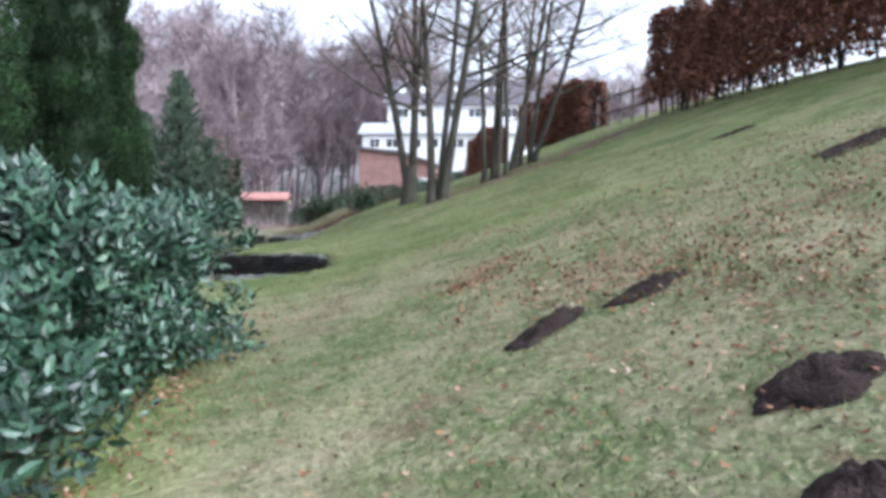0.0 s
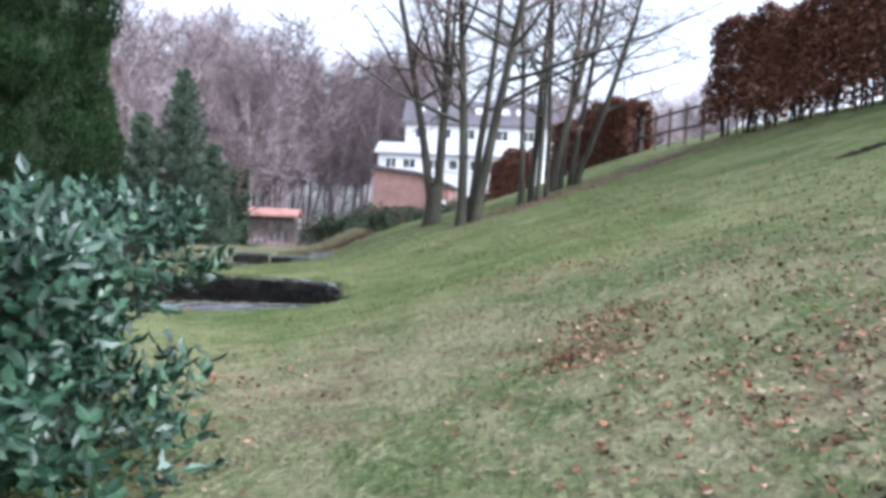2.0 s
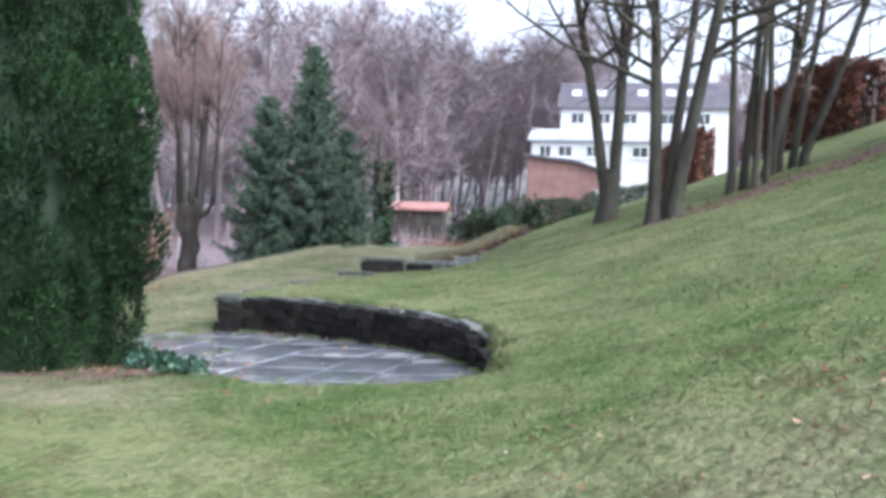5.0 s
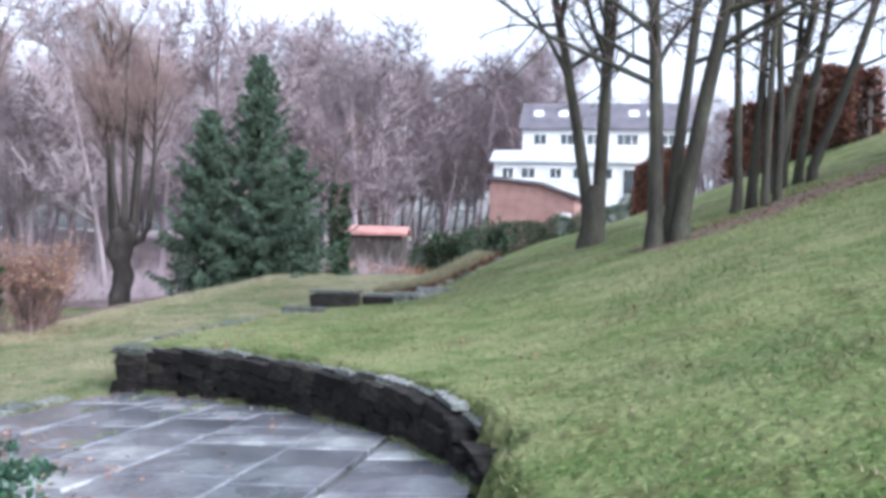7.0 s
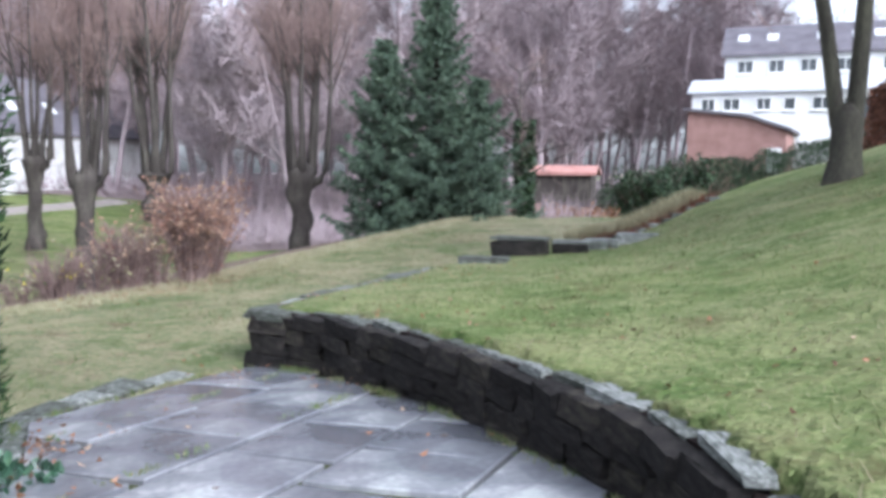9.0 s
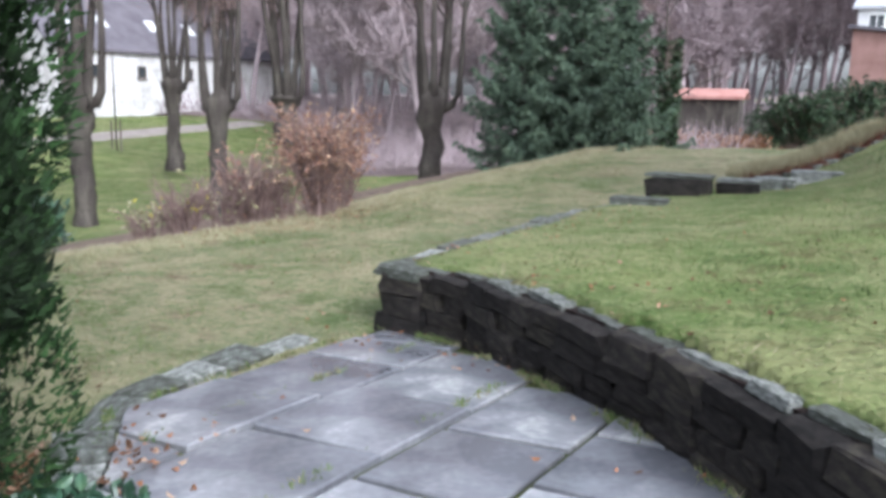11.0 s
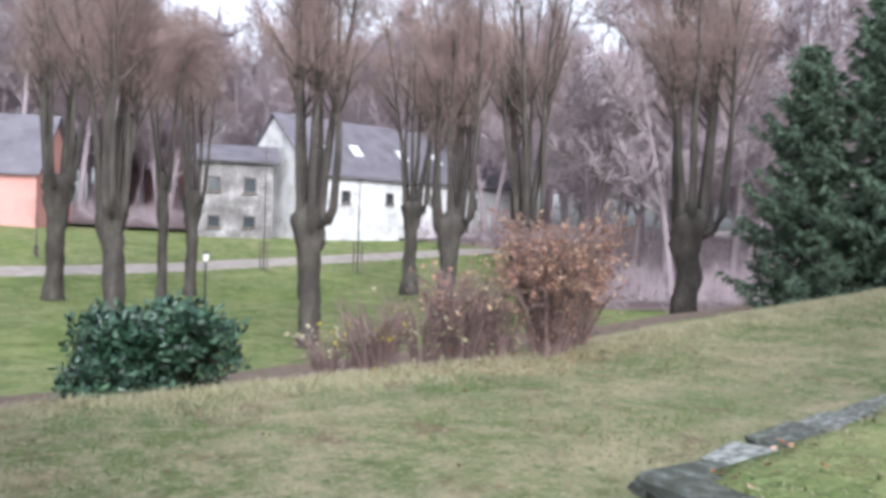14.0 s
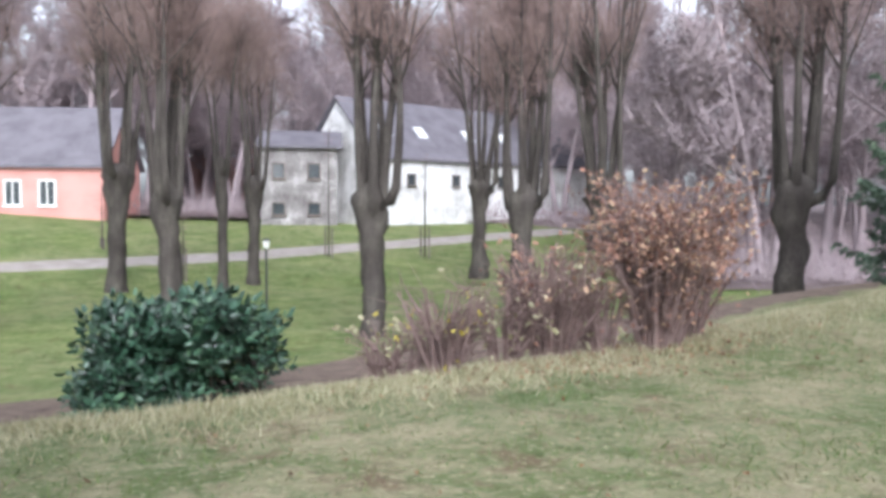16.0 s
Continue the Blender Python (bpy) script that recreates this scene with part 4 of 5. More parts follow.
def planting_bed():
    rng = random.Random(41)
    bed = tagged(new("planting_bed"), "low stone-edged bed of dry straw-coloured grass", "planting bed")
    shapes = [stone_mesh(rng, 0.2, cope_m) for _ in range(4)]
    tufts = Soup()
    for i in range(11):
        w = i / 10
        x, y = -9.45 + 1.75 * w, 29.0 + 3.2 * w
        place_stone("stone", rng.choice(shapes), bed, x, y, lawn_z(x, y) + 0.02, rng.uniform(0.2, 0.38), 0.25, rng.uniform(0.1, 0.2), 61 + rng.uniform(-15, 15))
    for _ in range(15000):
        w, o = rng.random(), rng.uniform(0.05, 1.2)
        xf, yf = -9.6 + 1.75 * w, 29.0 + 3.2 * w
        x, y = xf - 0.3 * o, yf + 0.2 * o
        tufts.tri_leaf(Vector((x, y, lawn_z(xf, yf) - 0.05)), Vector((rng.uniform(-0.7, 0.7), rng.uniform(-0.7, 0.7), 1)).normalized(), rand_dir(rng).cross(Vector((0, 0, 1))).normalized(), rng.uniform(0.25, 0.5), 0.03)
    dead = Soup()
    for _ in range(2600):
        w = rng.randint(0, 12) / 12 + rng.gauss(0, 0.018)
        x, y = -9.5 + 1.75 * w + rng.gauss(0, 0.07), 29.0 + 3.2 * w + 0.05
        dead.tri_leaf(Vector((x, y, lawn_z(x, y))), Vector((rng.uniform(-0.8, 0.8), rng.uniform(-0.8, 0.8), 1)).normalized(), rand_dir(rng).cross(Vector((0, 0, 1))).normalized(), rng.uniform(0.1, 0.3), 0.03)
    child(dead.ob("dead_growth", beech_m), bed)
    child(tufts.ob("dry_grass", straw_m), bed)
    return bed


planting_bed()


def ground_ivy(x, y, r, n, seed):
    rng = random.Random(seed)
    z0 = lawn_z(x, y)
    s = Soup()
    for _ in range(n):
        w, q = rng.uniform(0, 6.28), r * math.sqrt(rng.random())
        dx, dy = math.cos(w) * q, math.sin(w) * q
        along = (rand_dir(rng, 0.6)).normalized()
        s.leaf(Vector((dx, dy, lawn_z(x + dx, y + dy) - z0 + rng.uniform(0.0, 0.16) * (1 - q / r * 0.7))), along, along.cross(rand_dir(rng)).normalized(), rng.uniform(0.05, 0.1), rng.uniform(0.035, 0.06))
    ob = s.ob("ground_ivy", laurel_m)
    ob.location = (x, y, z0)
    return tagged(ob, "low clump of dark green ground cover at the patio edge", "ground cover", "ground cover by the patio")


ground_ivy(-7.1, 14.75, 0.4, 420, 1)
ground_ivy(-7.9, 15.35, 0.35, 300, 2)
ground_ivy(-6.6, 14.25, 0.25, 160, 3)


def patio_edging():
    rng = random.Random(51)
    edge = tagged(new("patio_edging"), "row of rough pale edging stones along the patio's lower side", "stone edging")
    tops = [stone_mesh(rng, 0.16, cope_m) for _ in range(5)]
    line = [(-8.0, 15.45), (-8.75, 15.95), (-9.2, 16.5), (-9.42, 17.4), (-9.5, 18.5)]
    total, s = line_length(line), 0.0
    while s < total - 0.2:
        w = rng.uniform(0.35, 0.65)
        x, y, a = along_line(line, s + w / 2)
        place_stone("edging_stone", rng.choice(tops), edge, x, y, paving(*uv(x, y)) - 0.06 + rng.uniform(-0.015, 0.015), w * 0.97, rng.uniform(0.2, 0.32), 0.14, a + rng.uniform(-6, 6), rng.uniform(-4, 4))
        s += w
    return edge


patio_edging()

leafy_shrub("dry_shrub", *(-21.57, 59.43), 94, 1.6, 3.2, 150, litter_m, 2600, 0.1, "low brown scrub before the shed", 0.2)
leafy_shrub("dry_shrub", -24.9, 63.2, 96, 1.9, 2.4, 200, litter_m, 2600, 0.1, "brown scrub close before the shed wall", 0.2)
leafy_shrub("dry_shrub", *(-18.74, 58.15), 95, 1.5, 2.2, 100, litter_m, 1600, 0.1, "low brown scrub beside the gardens", 0.2)


def moss_tufts():
    rng = random.Random(57)
    s = Soup()
    total = line_length(WALL)
    for _ in range(2600):
        t = total * rng.random()
        x, y, a = along_line(WALL, t)
        if noise.noise(Vector((t * 2.2, 0, 4))) < -0.05:
            continue
        o = -0.03 - abs(rng.gauss(0, 0.035))
        x, y = x - math.sin(radians(a)) * o, y + math.cos(radians(a)) * o
        w = rng.uniform(0, 6.28)
        s.tri_leaf(Vector((x, y, paving(*uv(x, y)) - 0.01)), Vector((rng.uniform(-1, 1), rng.uniform(-1, 1), 1)).normalized(), Vector((math.cos(w), math.sin(w), 0)), rng.uniform(0.02, 0.07), rng.uniform(0.008, 0.018))
    for _ in range(1800):
        k = rng.randint(0, 3)
        (x0, y0), (x1, y1) = [((-8.2, 15.65), (-9.0, 16.25)), ((-9.0, 16.25), (-9.28, 18.3)), ((-7.3, 15.0), (-7.6, 18.0)), ((-8.4, 15.9), (-8.7, 18.5))][k]
        w = rng.random()
        if noise.noise(Vector((w * 9, k, 1))) < 0.0:
            continue
        x, y = x0 + (x1 - x0) * w + rng.gauss(0, 0.02), y0 + (y1 - y0) * w + rng.gauss(0, 0.02)
        a = rng.uniform(0, 6.28)
        s.tri_leaf(Vector((x, y, paving(*uv(x, y)) - 0.01)), Vector((rng.uniform(-1, 1), rng.uniform(-1, 1), 1)).normalized(), Vector((math.cos(a), math.sin(a), 0)), rng.uniform(0.02, 0.06), rng.uniform(0.008, 0.018))
    return tagged(s.ob("joint_moss", blade_m), "moss and small weeds in the patio joints", "moss", kind="stuff")


moss_tufts()


# ---------- buildings ----------
def gable(w, d, z, rise, over, thick):
    """A pitched roof over w x d, its ridge along x, as a bmesh with thickness."""
    bm = bmesh.new()
    rows = []
    for x in (-over, w + over):
        ring = [(x, -over, z), (x, d / 2, z + rise), (x, d + over, z), (x, d + over, z - thick), (x, d / 2, z + rise - thick), (x, -over, z - thick)]
        rows.append([bm.verts.new(p) for p in ring])
    a, b = rows
    for i in range(6):
        bm.faces.new((a[i], a[(i + 1) % 6], b[(i + 1) % 6], b[i]))
    for r, q in ((a, 1), (b, -1)):
        for f in ((r[0], r[1], r[4], r[5]), (r[1], r[2], r[3], r[4])):
            bm.faces.new(f[::q])
    return bm


def window_at(parent, x, y, z, w, h, bars=1, trim=None):
    """A framed window on a facade that faces -y."""
    win = new("window")
    win.parent = parent
    win.location = (x, y, z)
    t = 0.09
    bm = bmesh.new()
    for x0, z0, x1, z1 in ((-w / 2, -h / 2, -w / 2 + t, h / 2), (w / 2 - t, -h / 2, w / 2, h / 2), (-w / 2 + t, h / 2 - t, w / 2 - t, h / 2), (-w / 2 + t, -h / 2, w / 2 - t, -h / 2 + t)) + tuple((-w / 2 + w * (k + 1) / (bars + 1) - 0.03, -h / 2 + t, -w / 2 + w * (k + 1) / (bars + 1) + 0.03, h / 2 - t) for k in range(bars)):
        bmesh.ops.create_cube(bm, size=1.0, matrix=Matrix.Translation(((x0 + x1) / 2, -0.03, (z0 + z1) / 2)) @ Matrix.Diagonal((x1 - x0, 0.1, z1 - z0, 1)))
    part("frame", bm, trim or frame_m, win)
    part("pane", box_bm(-w / 2 + 0.02, -0.015, -h / 2 + 0.02, w / 2 - 0.02, 0.02, h / 2 - 0.02), glass_m, win)
    part("sill", box_bm(-w / 2 - 0.08, -0.16, -h / 2 - 0.08, w / 2 + 0.08, 0.0, -h / 2 - 0.005, 0.01), trim or frame_m, win)
    return win


def skylight(parent, x, y, z, tilt, w=0.9, h=1.2):
    s = new("skylight")
    s.parent = parent
    s.matrix_local = pose(x, y, z, tilt, 0, 0)
    part("frame", box_bm(-w / 2, -h / 2, -0.03, w / 2, h / 2, 0.06, 0.01), felt_m, s)
    # pane coloured pale in place of the sky it would reflect
    part("pane", box_bm(-w / 2 + 0.08, -h / 2 + 0.08, 0.05, w / 2 - 0.08, h / 2 - 0.08, 0.075), pale_glass_m, s)


def building(name, at, turn, w, d, wall_h, rise, wall_m_, roof_m_, label, windows=(), lights=(), foot=2.5, over=0.35, trim=None):
    b = thing(name, at, label, "house", turn=turn)
    part("wall", box_bm(0, 0, -foot, w, d, wall_h), wall_m_, b)
    for s in (0, 1):
        bm = bmesh.new()
        x = 0.004 if s == 0 else w - 0.004
        vs = [bm.verts.new(p) for p in ((x, 0.05, wall_h), (x, d - 0.05, wall_h), (x, d / 2, wall_h + rise - 0.1))]
        x2 = x + (0.25 if s == 0 else -0.25)
        vs2 = [bm.verts.new((x2, v.co.y, v.co.z)) for v in vs]
        bm.faces.new(vs)
        bm.faces.new(vs2[::-1])
        for i in range(3):
            bm.faces.new((vs[i], vs[(i + 1) % 3], vs2[(i + 1) % 3], vs2[i]))
        part("gable", bm, wall_m_, b)
    part("roof", gable(w, d, wall_h + 0.02, rise, over, 0.18), roof_m_, b)
    for x, z, ww, hh, bars in windows:
        window_at(b, x, 0.0, z, ww, hh, bars, trim)
    ang = math.degrees(math.atan2(rise, d / 2))
    for x, k in lights:
        skylight(b, x, d / 2 * k, wall_h + 0.05 + rise * (d / 2 * k + over) / (d / 2 + over), ang)
    return b


# the white house on the hillside, in two steps, with skylights in its dark roof
A7 = 6.0
building("white_house", (-18.2, 79.5, 5.0), A7, 15.2, 6.0, 3.35, 1.2, white_m, felt_m, "white rendered lower wing with a pale low-pitched roof", [(1.2, 2.35, 1.1, 1.0, 1), (2.9, 2.35, 1.3, 1.0, 1), (5.2, 2.35, 1.1, 1.0, 1), (7.0, 2.35, 0.9, 1.0, 0), (9.2, 2.35, 1.4, 1.0, 1), (12.4, 1.7, 3.6, 2.2, 2)], foot=4.0)
building("white_house", (-17.0, 86.0, 5.0), A7, 15.0, 8.0, 6.9, 2.9, white_m, slate_m, "white rendered house with a dark slate roof and skylights", [(1.6, 5.9, 1.3, 1.1, 1), (4.0, 5.9, 1.3, 1.1, 1), (6.4, 5.9, 1.3, 1.1, 1), (9.4, 5.9, 2.0, 1.1, 2), (12.6, 5.9, 1.8, 1.1, 2)], [(1.3, 0.5), (3.6, 0.5), (7.4, 0.5), (10.0, 0.5), (11.6, 0.5)], foot=4.0)


def barn(at, turn, profile, depth, foot):
    """A brick barn whose roof falls away along its long front; profile: (x, eaves height)."""
    b = thing("brick_barn", at, "low red brick barn under a dark sloping roof", "barn", turn=turn)
    bm = bmesh.new()
    ring = [(profile[0][0], -foot)] + list(profile) + [(profile[-1][0], -foot)]
    a, c = [bm.verts.new((x, 0, z)) for x, z in ring], [bm.verts.new((x, depth, z)) for x, z in ring]
    bm.faces.new(a)
    bm.faces.new(c[::-1])
    for i in range(len(ring)):
        k = (i + 1) % len(ring)
        bm.faces.new((a[i], c[i], c[k], a[k]))
    bmesh.ops.recalc_face_normals(bm, faces=bm.faces[:])
    part("wall", bm, brick_m, b)
    bm = bmesh.new()
    top = [(profile[0][0] - 0.3, profile[0][1] + 0.02)] + [(x, z + 0.02) for x, z in profile[1:-1]] + [(profile[-1][0] + 0.35, profile[-1][1] - 0.1)]
    rings = [[bm.verts.new((x, y, z + h)) for x, z in top] for y, h in ((-0.3, 0.0), (-0.3, 0.22), (depth + 0.3, 0.22), (depth + 0.3, 0.0))]
    for i in range(4):
        p, q = rings[i], rings[(i + 1) % 4]
        for k in range(len(top) - 1):
            bm.faces.new((p[k], p[k + 1], q[k + 1], q[k]))
    for k in (0, len(top) - 1):
        bm.faces.new([r[k] for r in rings])
    bmesh.ops.recalc_face_normals(bm, faces=bm.faces[:])
    part("roof", bm, slate_m, b)
    part("door", box_bm(profile[-1][0] - 1.2, -0.06, -0.9, profile[-1][0] - 0.25, 0.02, 0.9), frame_m, b, "white-painted barn door")
    return b


barn((-17.5, 75.0, 3.0), 0.0, [(0.0, 3.55), (4.2, 3.0), (6.7, 2.1)], 5.0, 2.5)
building("garden_shed", (-26.6, 66.34, 0.6), A7 + 6, 4.6, 3.0, 1.4, 0.5, bark_m, tile_m, "low brown shed with a red tiled roof")
# the park's buildings
building("white_building", (-60.4, 43.88, 0.2), 100.0, 23.9, 9.0, 4.4, 4.6, worn_m, slate_m, "long weathered white plaster building with a dark roof and skylights", [(3.2, 2.9, 0.8, 0.9, 0), (7.6, 2.9, 0.8, 0.9, 0), (12.5, 2.9, 0.8, 0.9, 0), (17.5, 2.9, 0.8, 0.9, 0)], [(2.2, 0.4), (5.6, 0.4), (10.5, 0.4), (14.5, 0.4), (18.5, 0.4)], trim=fence_m)
building("ruined_house", (-63.65, 36.76, 0.0), 65.4, 5.2, 7.0, 5.3, 1.3, ruin_m, slate_m, "old house of bare grey masonry with patches of white plaster", [(1.2, 3.6, 0.9, 1.1, 0), (3.6, 3.6, 0.9, 1.1, 0), (1.2, 1.0, 0.9, 0.9, 0), (3.6, 1.0, 0.9, 0.9, 0)], trim=fence_m)
building("salmon_house", (-74.74, 13.28, -0.3), 61.7, 15.9, 8.0, 4.1, 4.2, pink_m, slate_m, "salmon-pink plastered house with white-framed windows and a dark roof", [(2.5, 2.3, 1.1, 1.7, 1), (6.0, 2.3, 1.1, 1.7, 1), (10.1, 2.3, 1.1, 1.7, 1), (12.3, 2.3, 1.1, 1.7, 1)])
building("red_house", (-106.1, 41.13, 2.0), 60.0, 9.0, 8.0, 7.5, 3.5, brick_m, tile_m, "far red brick house behind the trees", [(2, 5.5, 1.0, 1.5, 1), (4.5, 5.5, 1.0, 1.5, 1), (7, 5.5, 1.0, 1.5, 1)])


# ---------- park furniture ----------
def lamp_post(x, y, z, height):
    lamp = thing("park_lamp", (x, y, z), "slim dark park lamp post with a small milky lantern", "lamp")
    s = Soup()
    s.tube([Vector((0, 0, -0.3)), Vector((0, 0, 0.5)), Vector((0, 0, height - 0.35))], [0.06, 0.05, 0.035], 8)
    child(s.ob("pole", iron_m), lamp)
    s = Soup()
    s.tube([Vector((0, 0, height - 0.35)), Vector((0, 0, height - 0.3)), Vector((0, 0, height - 0.08))], [0.05, 0.1, 0.12], 8)
    child(s.ob("lantern", pale_glass_m), lamp)
    s = Soup()
    s.tube([Vector((0, 0, height - 0.08)), Vector((0, 0, height - 0.05)), Vector((0, 0, height))], [0.15, 0.15, 0.01], 8)
    child(s.ob("cap", iron_m), lamp)
    return lamp


def staked_tree(x, y, z, height, seed):
    rng = random.Random(seed)
    t = thing("staked_sapling", (x, y, z), "young bare tree tied between wooden stakes", "sapling", "saplings in the park")
    a, b = Soup(), Soup()
    a.tube([Vector((0, 0, -0.2)), Vector((0, 0, height * 0.6)), Vector((0.03, 0, height))], [0.05, 0.04, 0.012], 6)
    for _ in range(40):
        h = rng.uniform(0.45, 1.0) * height
        p = Vector((0, 0, h))
        b.spike(p, p + rand_dir(rng, 0.8) * rng.uniform(0.4, 0.9), 0.009)
    child(a.ob("trunk", bark_m), t)
    child(b.ob("crown", twig_m), t)
    for k in (-0.45, 0.45):
        s = Soup()
        s.tube([Vector((k, 0, -0.3)), Vector((k, 0, 1.7))], [0.045, 0.045], 6)
        child(s.ob("stake", fence_m), t)
    return t


lamp_post(-35.43, 26.86, -2.53, 2.72)
staked_tree(-49.13, 35.27, -1.60, 6.86, 1)
staked_tree(-48.17, 40.60, -1.56, 5.46, 2)
staked_tree(-53.29, 24.77, -2.08, 4.27, 3)
staked_tree(-45.04, 26.62, -2.26, 3.13, 4)


# ---------- the woods ----------
def wood_variants():
    made = []
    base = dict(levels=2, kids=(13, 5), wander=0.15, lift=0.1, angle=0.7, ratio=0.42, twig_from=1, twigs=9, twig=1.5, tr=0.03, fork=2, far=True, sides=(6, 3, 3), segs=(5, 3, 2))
    for k in range(5):
        cfg = dict(base)
        cfg["from"] = (0.25, 0.2)
        stems = [(0, 0, 0.03 * (k - 2), 0, 12 + k * 0.8, 0.22)] if k < 3 else [(-0.2, 0, -0.12, 0, 11.5, 0.17), (0.2, 0.1, 0.12, 0.05, 12, 0.18)]
        made.append(bare_tree("woodland_tree", 0, 0, 200 + k, stems, cfg, hazed_wood_m, hazed_wood_m, "bare woodland tree, its greyish-brown paled for haze", "trees of the bare wood"))
    return made


def woods():
    rng = random.Random(77)
    kinds = wood_variants()
    spots = []

    def put(bearing, dist):
        a = radians(bearing)
        x, y = -5 - math.sin(a) * dist, 15 + math.cos(a) * dist
        if all((x - p) ** 2 + (y - q) ** 2 > 4.0 ** 2 for p, q in spots):
            spots.append((x, y))

    for _ in range(1400):
        b = rng.uniform(-14, 110)
        if b < 4:
            put(b, rng.uniform(98, 125))
        elif b < 18:
            put(b, rng.uniform(88, 120))
        elif b < 29:
            put(b, rng.uniform(66, 110))
        elif b < 46:
            put(b, rng.uniform(44, 95))
        else:
            put(b, rng.uniform(72, 115))
    spots = spots[:250]
    for i, (x, y) in enumerate(spots):
        m = pose(x, y, ground_z(x, y) - 0.1, 0, 0, rng.uniform(0, 360))
        if i < len(kinds):
            kinds[i].matrix_world = m
        else:
            c = copy_thing(kinds[i % 5], m)
            b = math.degrees(math.atan2(-5 - x, y - 15))
            k = rng.uniform(0.95, 1.2) if b < 8 else rng.uniform(1.35, 1.7) if b < 29 else (rng.uniform(0.9, 1.2) if b < 46 else rng.uniform(1.2, 1.5))
            c.scale = (k, k, k)


woods()


def woodland_floor():
    verts, faces = [], []
    bs, ds = np.linspace(-30, 120, 76), [41, 44, 48, 54, 60, 70, 80, 95, 115, 140, 180, 260, 380]
    for b in bs:
        for d in ds:
            d2 = d + (0 if 20 < b < 46 else (46 if b <= 20 else 27)) * (1 if d < 140 else 0.3)
            a = radians(float(b))
            x, y = -5 - math.sin(a) * d2, 15 + math.cos(a) * d2
            verts.append((x, y, lawn_z(x, y) + 0.05 + 0.8 * step(44, 60, d) + 0.9 * noise.noise(Vector((x * 0.12, y * 0.12, 0))) * step(41, 60, d)))
    n = len(ds)
    faces = [(i * n + j, i * n + j + 1, i * n + n + j + 1, i * n + n + j) for i in range(len(bs) - 1) for j in range(n - 1)]
    return tagged(mesh_ob("woodland_floor", verts, faces, scrub_m, True), "brown leafy woodland floor under bare trees", "woodland floor", kind="structure")


woodland_floor()


def undergrowth():
    rng = random.Random(88)
    s = Soup()
    for _ in range(40000):
        b = rng.uniform(-12, 108)
        near, far = (88, 120) if b < 18 else ((41, 80) if b < 46 else (68, 100))
        d = rng.uniform(near, far)
        a = radians(b)
        x, y = -5 - math.sin(a) * d, 15 + math.cos(a) * d
        p = Vector((x, y, ground_z(x, y) + 0.4))
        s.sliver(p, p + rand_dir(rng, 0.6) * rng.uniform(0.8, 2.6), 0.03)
    return tagged(s.ob("undergrowth", hazed_wood_m), "tangle of bare undergrowth, its brown paled for haze", "undergrowth", kind="stuff")


undergrowth()


# ---------- grass, litter ----------
def grass():
    rng = random.Random(14)
    s = Soup()
    n = 0
    while n < 170000:
        y = rng.uniform(0.5, 31)
        x = rng.uniform(-14.8, 7)
        u, v = uv(x, y)
        if u < -1.3 and v < 13.5 or u > 8 or inside(PATIO, x, y):
            continue
        near = min(abs(u - 1), 4) if v < 16 else 3
        if rng.random() > 1.0 / (1 + 0.25 * near):
            continue
        z = lawn_z(x, y)
        tuft = noise.noise(Vector((x * 0.5, y * 0.5, 9))) + 0.8 * noise.noise(Vector((x * 3.1, y * 3.1, 4)))
        h = rng.uniform(0.018, 0.042) * (1.9 if tuft > 0.3 else 1.4 if tuft > 0.1 else 0.9)
        w = rng.uniform(0, 6.28)
        side = Vector((math.cos(w), math.sin(w), 0))
        s.tri_leaf(Vector((x, y, z - 0.005)), (Vector((rng.uniform(-1.6, 1.6), rng.uniform(-1.6, 1.6), 1))).normalized(), side, h * 1.5, rng.uniform(0.005, 0.012))
        n += 1
    return tagged(s.ob("grass", blade_m), "short uneven winter grass blades", "grass", kind="stuff")


def crest_grass():
    rng = random.Random(15)
    s = Soup()
    for _ in range(40000):
        y = rng.uniform(14, 40)
        x = -14.6 + rng.gauss(0, 0.35) + 0.5 * noise.noise(Vector((0, y * 0.5, 0)))
        p = Vector((x, y, lawn_z(x, y) - 0.01))
        w = rng.uniform(0, 6.28)
        s.tri_leaf(p, Vector((rng.uniform(-0.9, 0.9), rng.uniform(-0.9, 0.9), 1)).normalized(), Vector((math.cos(w), math.sin(w), 0)), rng.uniform(0.04, 0.13), rng.uniform(0.006, 0.014))
    return tagged(s.ob("crest_grass", straw_m), "longer pale straw-coloured grass along the lawn edge", "grass", kind="stuff")


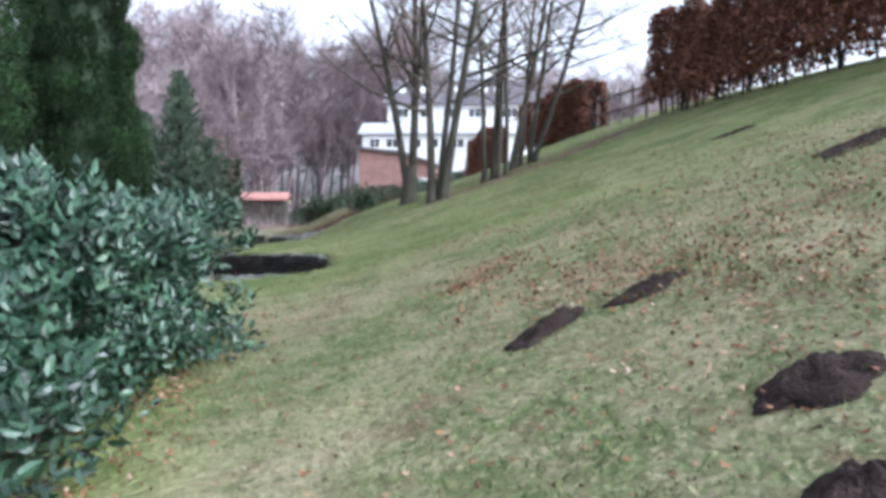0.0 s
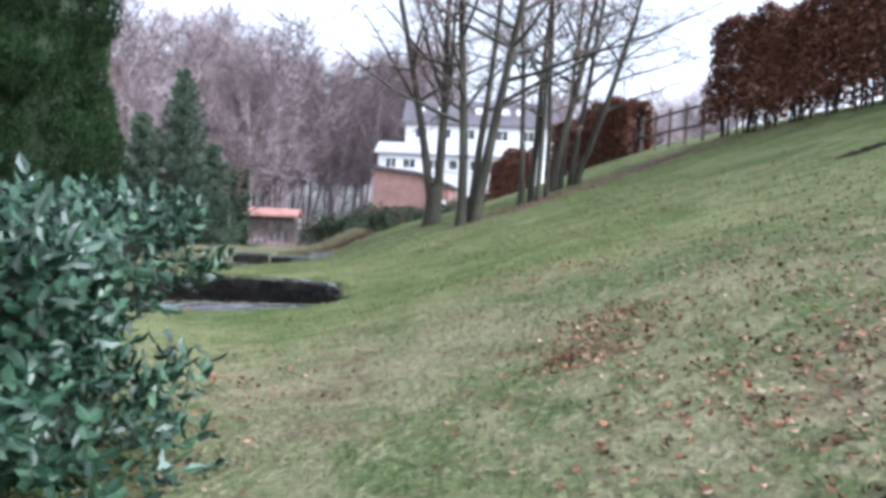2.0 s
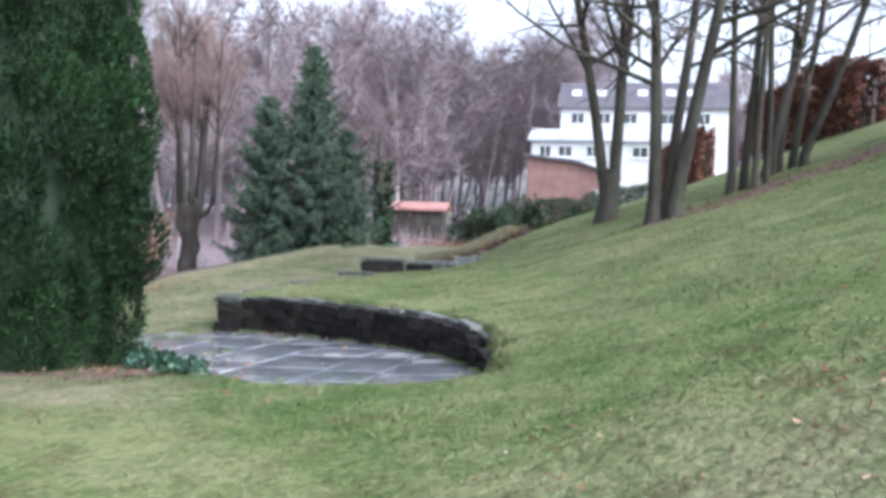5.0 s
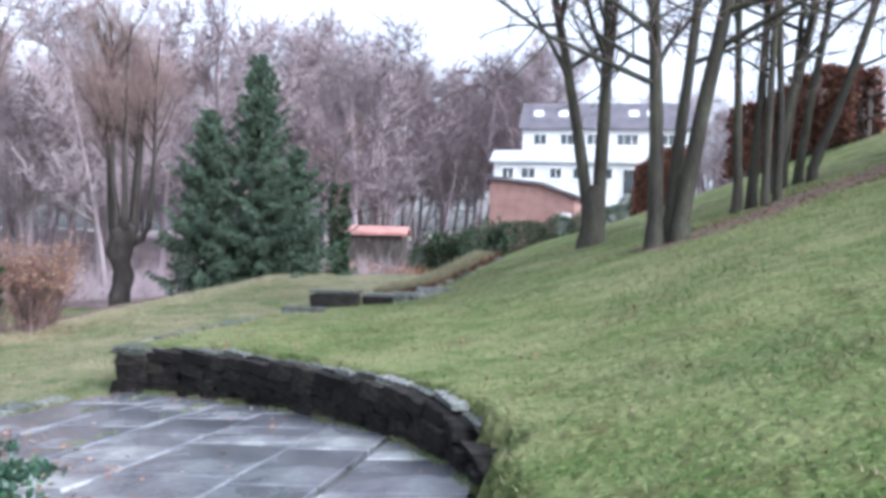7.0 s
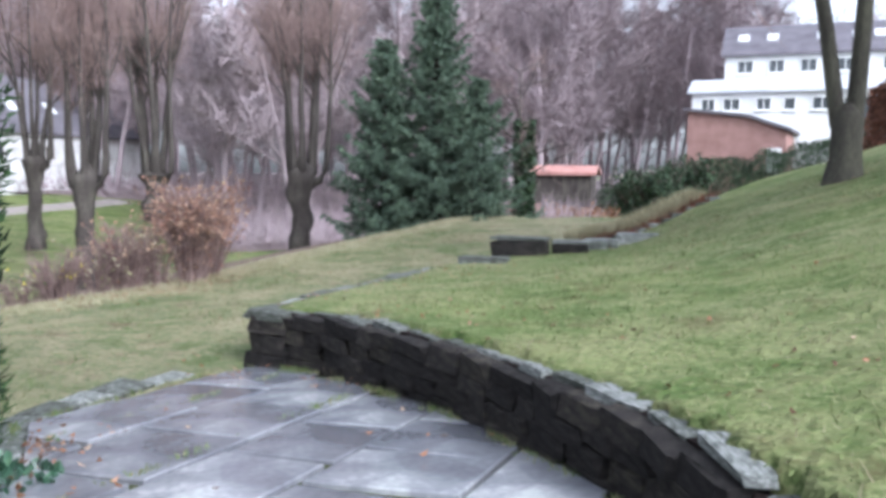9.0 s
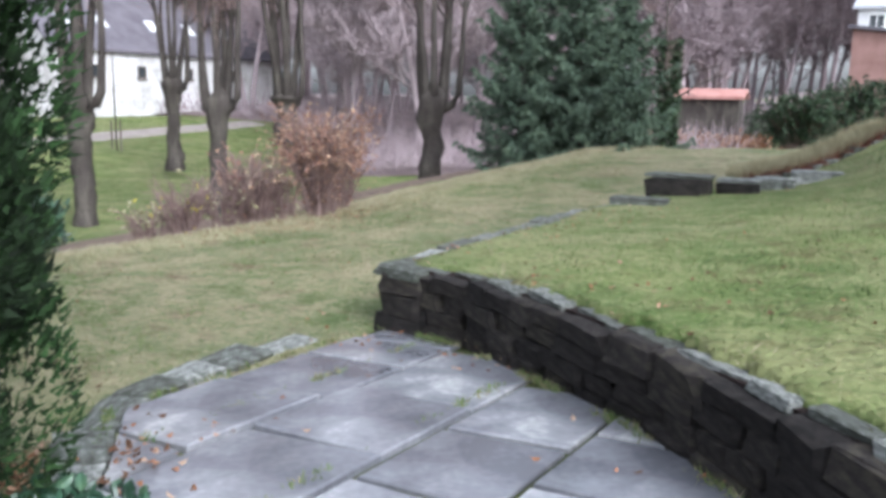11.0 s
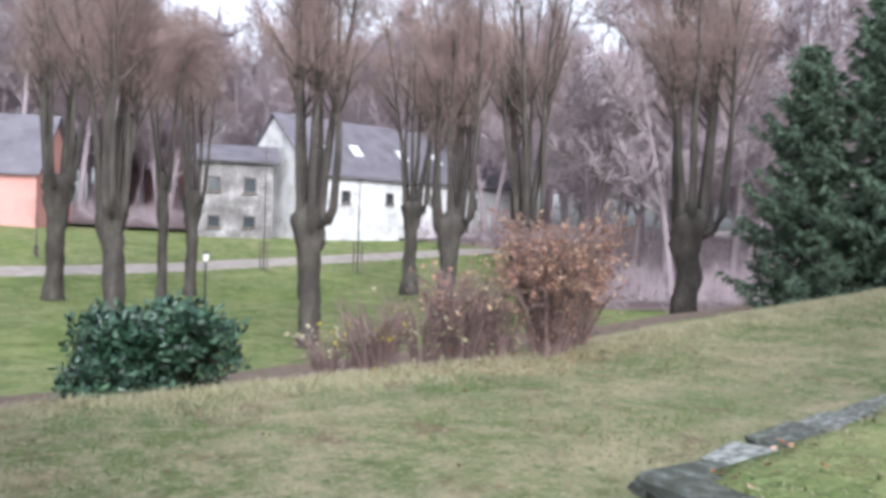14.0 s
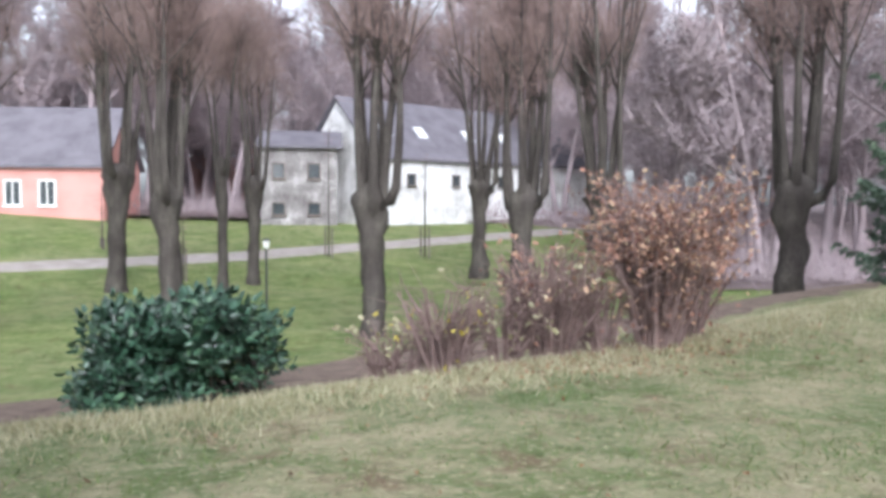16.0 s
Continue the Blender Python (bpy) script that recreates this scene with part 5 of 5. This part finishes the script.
def litter():
    rng = random.Random(16)
    s = Soup()

    def drop(x, y, k=1.0):
        base = paving(*uv(x, y)) + 0.012 if inside(PATIO, x, y) else lawn_z(x, y)
        p = Vector((x, y, base + rng.uniform(0.008, 0.03)))
        along = Vector((rng.uniform(-1, 1), rng.uniform(-1, 1), rng.uniform(-0.25, 0.35))).normalized()
        side = along.cross(Vector((rng.uniform(-0.4, 0.4), rng.uniform(-0.4, 0.4), 1))).normalized()
        s.leaf(p, along, side, k * rng.uniform(0.025, 0.055), k * rng.uniform(0.018, 0.036), rng.uniform(0.1, 0.5))

    for cx, cy, sx, sy, n in ((0.2, 7.0, 0.6, 0.6, 700), (0.9, 6.2, 0.4, 0.4, 350), (2.3, 7.2, 0.7, 0.8, 700), (1.9, 5.4, 0.5, 0.4, 350), (0.9, 9.5, 0.7, 1.2, 500), (1.2, 3.4, 0.8, 1.4, 500), (-0.3, 4.6, 0.8, 1.0, 60), (1.0, 11.0, 1.2, 2.5, 220), (-0.8, 26.0, 1.3, 1.0, 900), (-2.4, 24.6, 0.7, 0.5, 500), (1.5, 27.6, 1.2, 0.8, 600), (-2.5, 3.0, 0.22, 0.9, 330), (-2.8, 5.4, 0.22, 0.9, 330), (3.0, 11.0, 1.2, 2.0, 700), (2.0, 4.2, 0.7, 0.8, 400), (3.6, 8.6, 0.9, 1.4, 500), (-7.6, 14.3, 0.8, 0.5, 420), (-8.45, 15.55, 0.3, 0.3, 420), (-6.5, 17.4, 1.2, 0.5, 14), (-3.0, 8.0, 0.3, 2.5, 260), (-2.3, 4.3, 0.3, 1.2, 120), (-14.7, 22.9, 0.5, 1.2, 1500), (-9.2, 21.5, 0.3, 1.5, 90), (-8.0, 18.7, 0.7, 0.3, 60), (-0.8, 8.2, 0.18, 0.18, 160), (-0.6, 9.1, 0.2, 0.2, 150), (-0.6, 8.6, 0.3, 0.3, 200), (-1.3, 12.1, 0.35, 0.35, 90), (-0.6, 11.8, 0.45, 0.45, 120), (-1.8, 10.5, 0.25, 0.25, 40), (0.1, 14.8, 0.8, 0.8, 140), (1.2, 18.5, 1.2, 1.2, 150), (-3.5, 9.2, 0.22, 0.22, 50), (-2.2, 9.4, 0.6, 0.6, 20)):
        for _ in range(n):
            drop(rng.gauss(cx, sx), rng.gauss(cy, sy))
    for _ in range(900):
        drop(rng.uniform(-14, 5), rng.uniform(1, 30))
    return tagged(s.ob("fallen_leaves", litter_m), "scattered fallen leaves, brown, orange and pale", "fallen leaves", kind="stuff")


grass()
crest_grass()
litter()
patio()
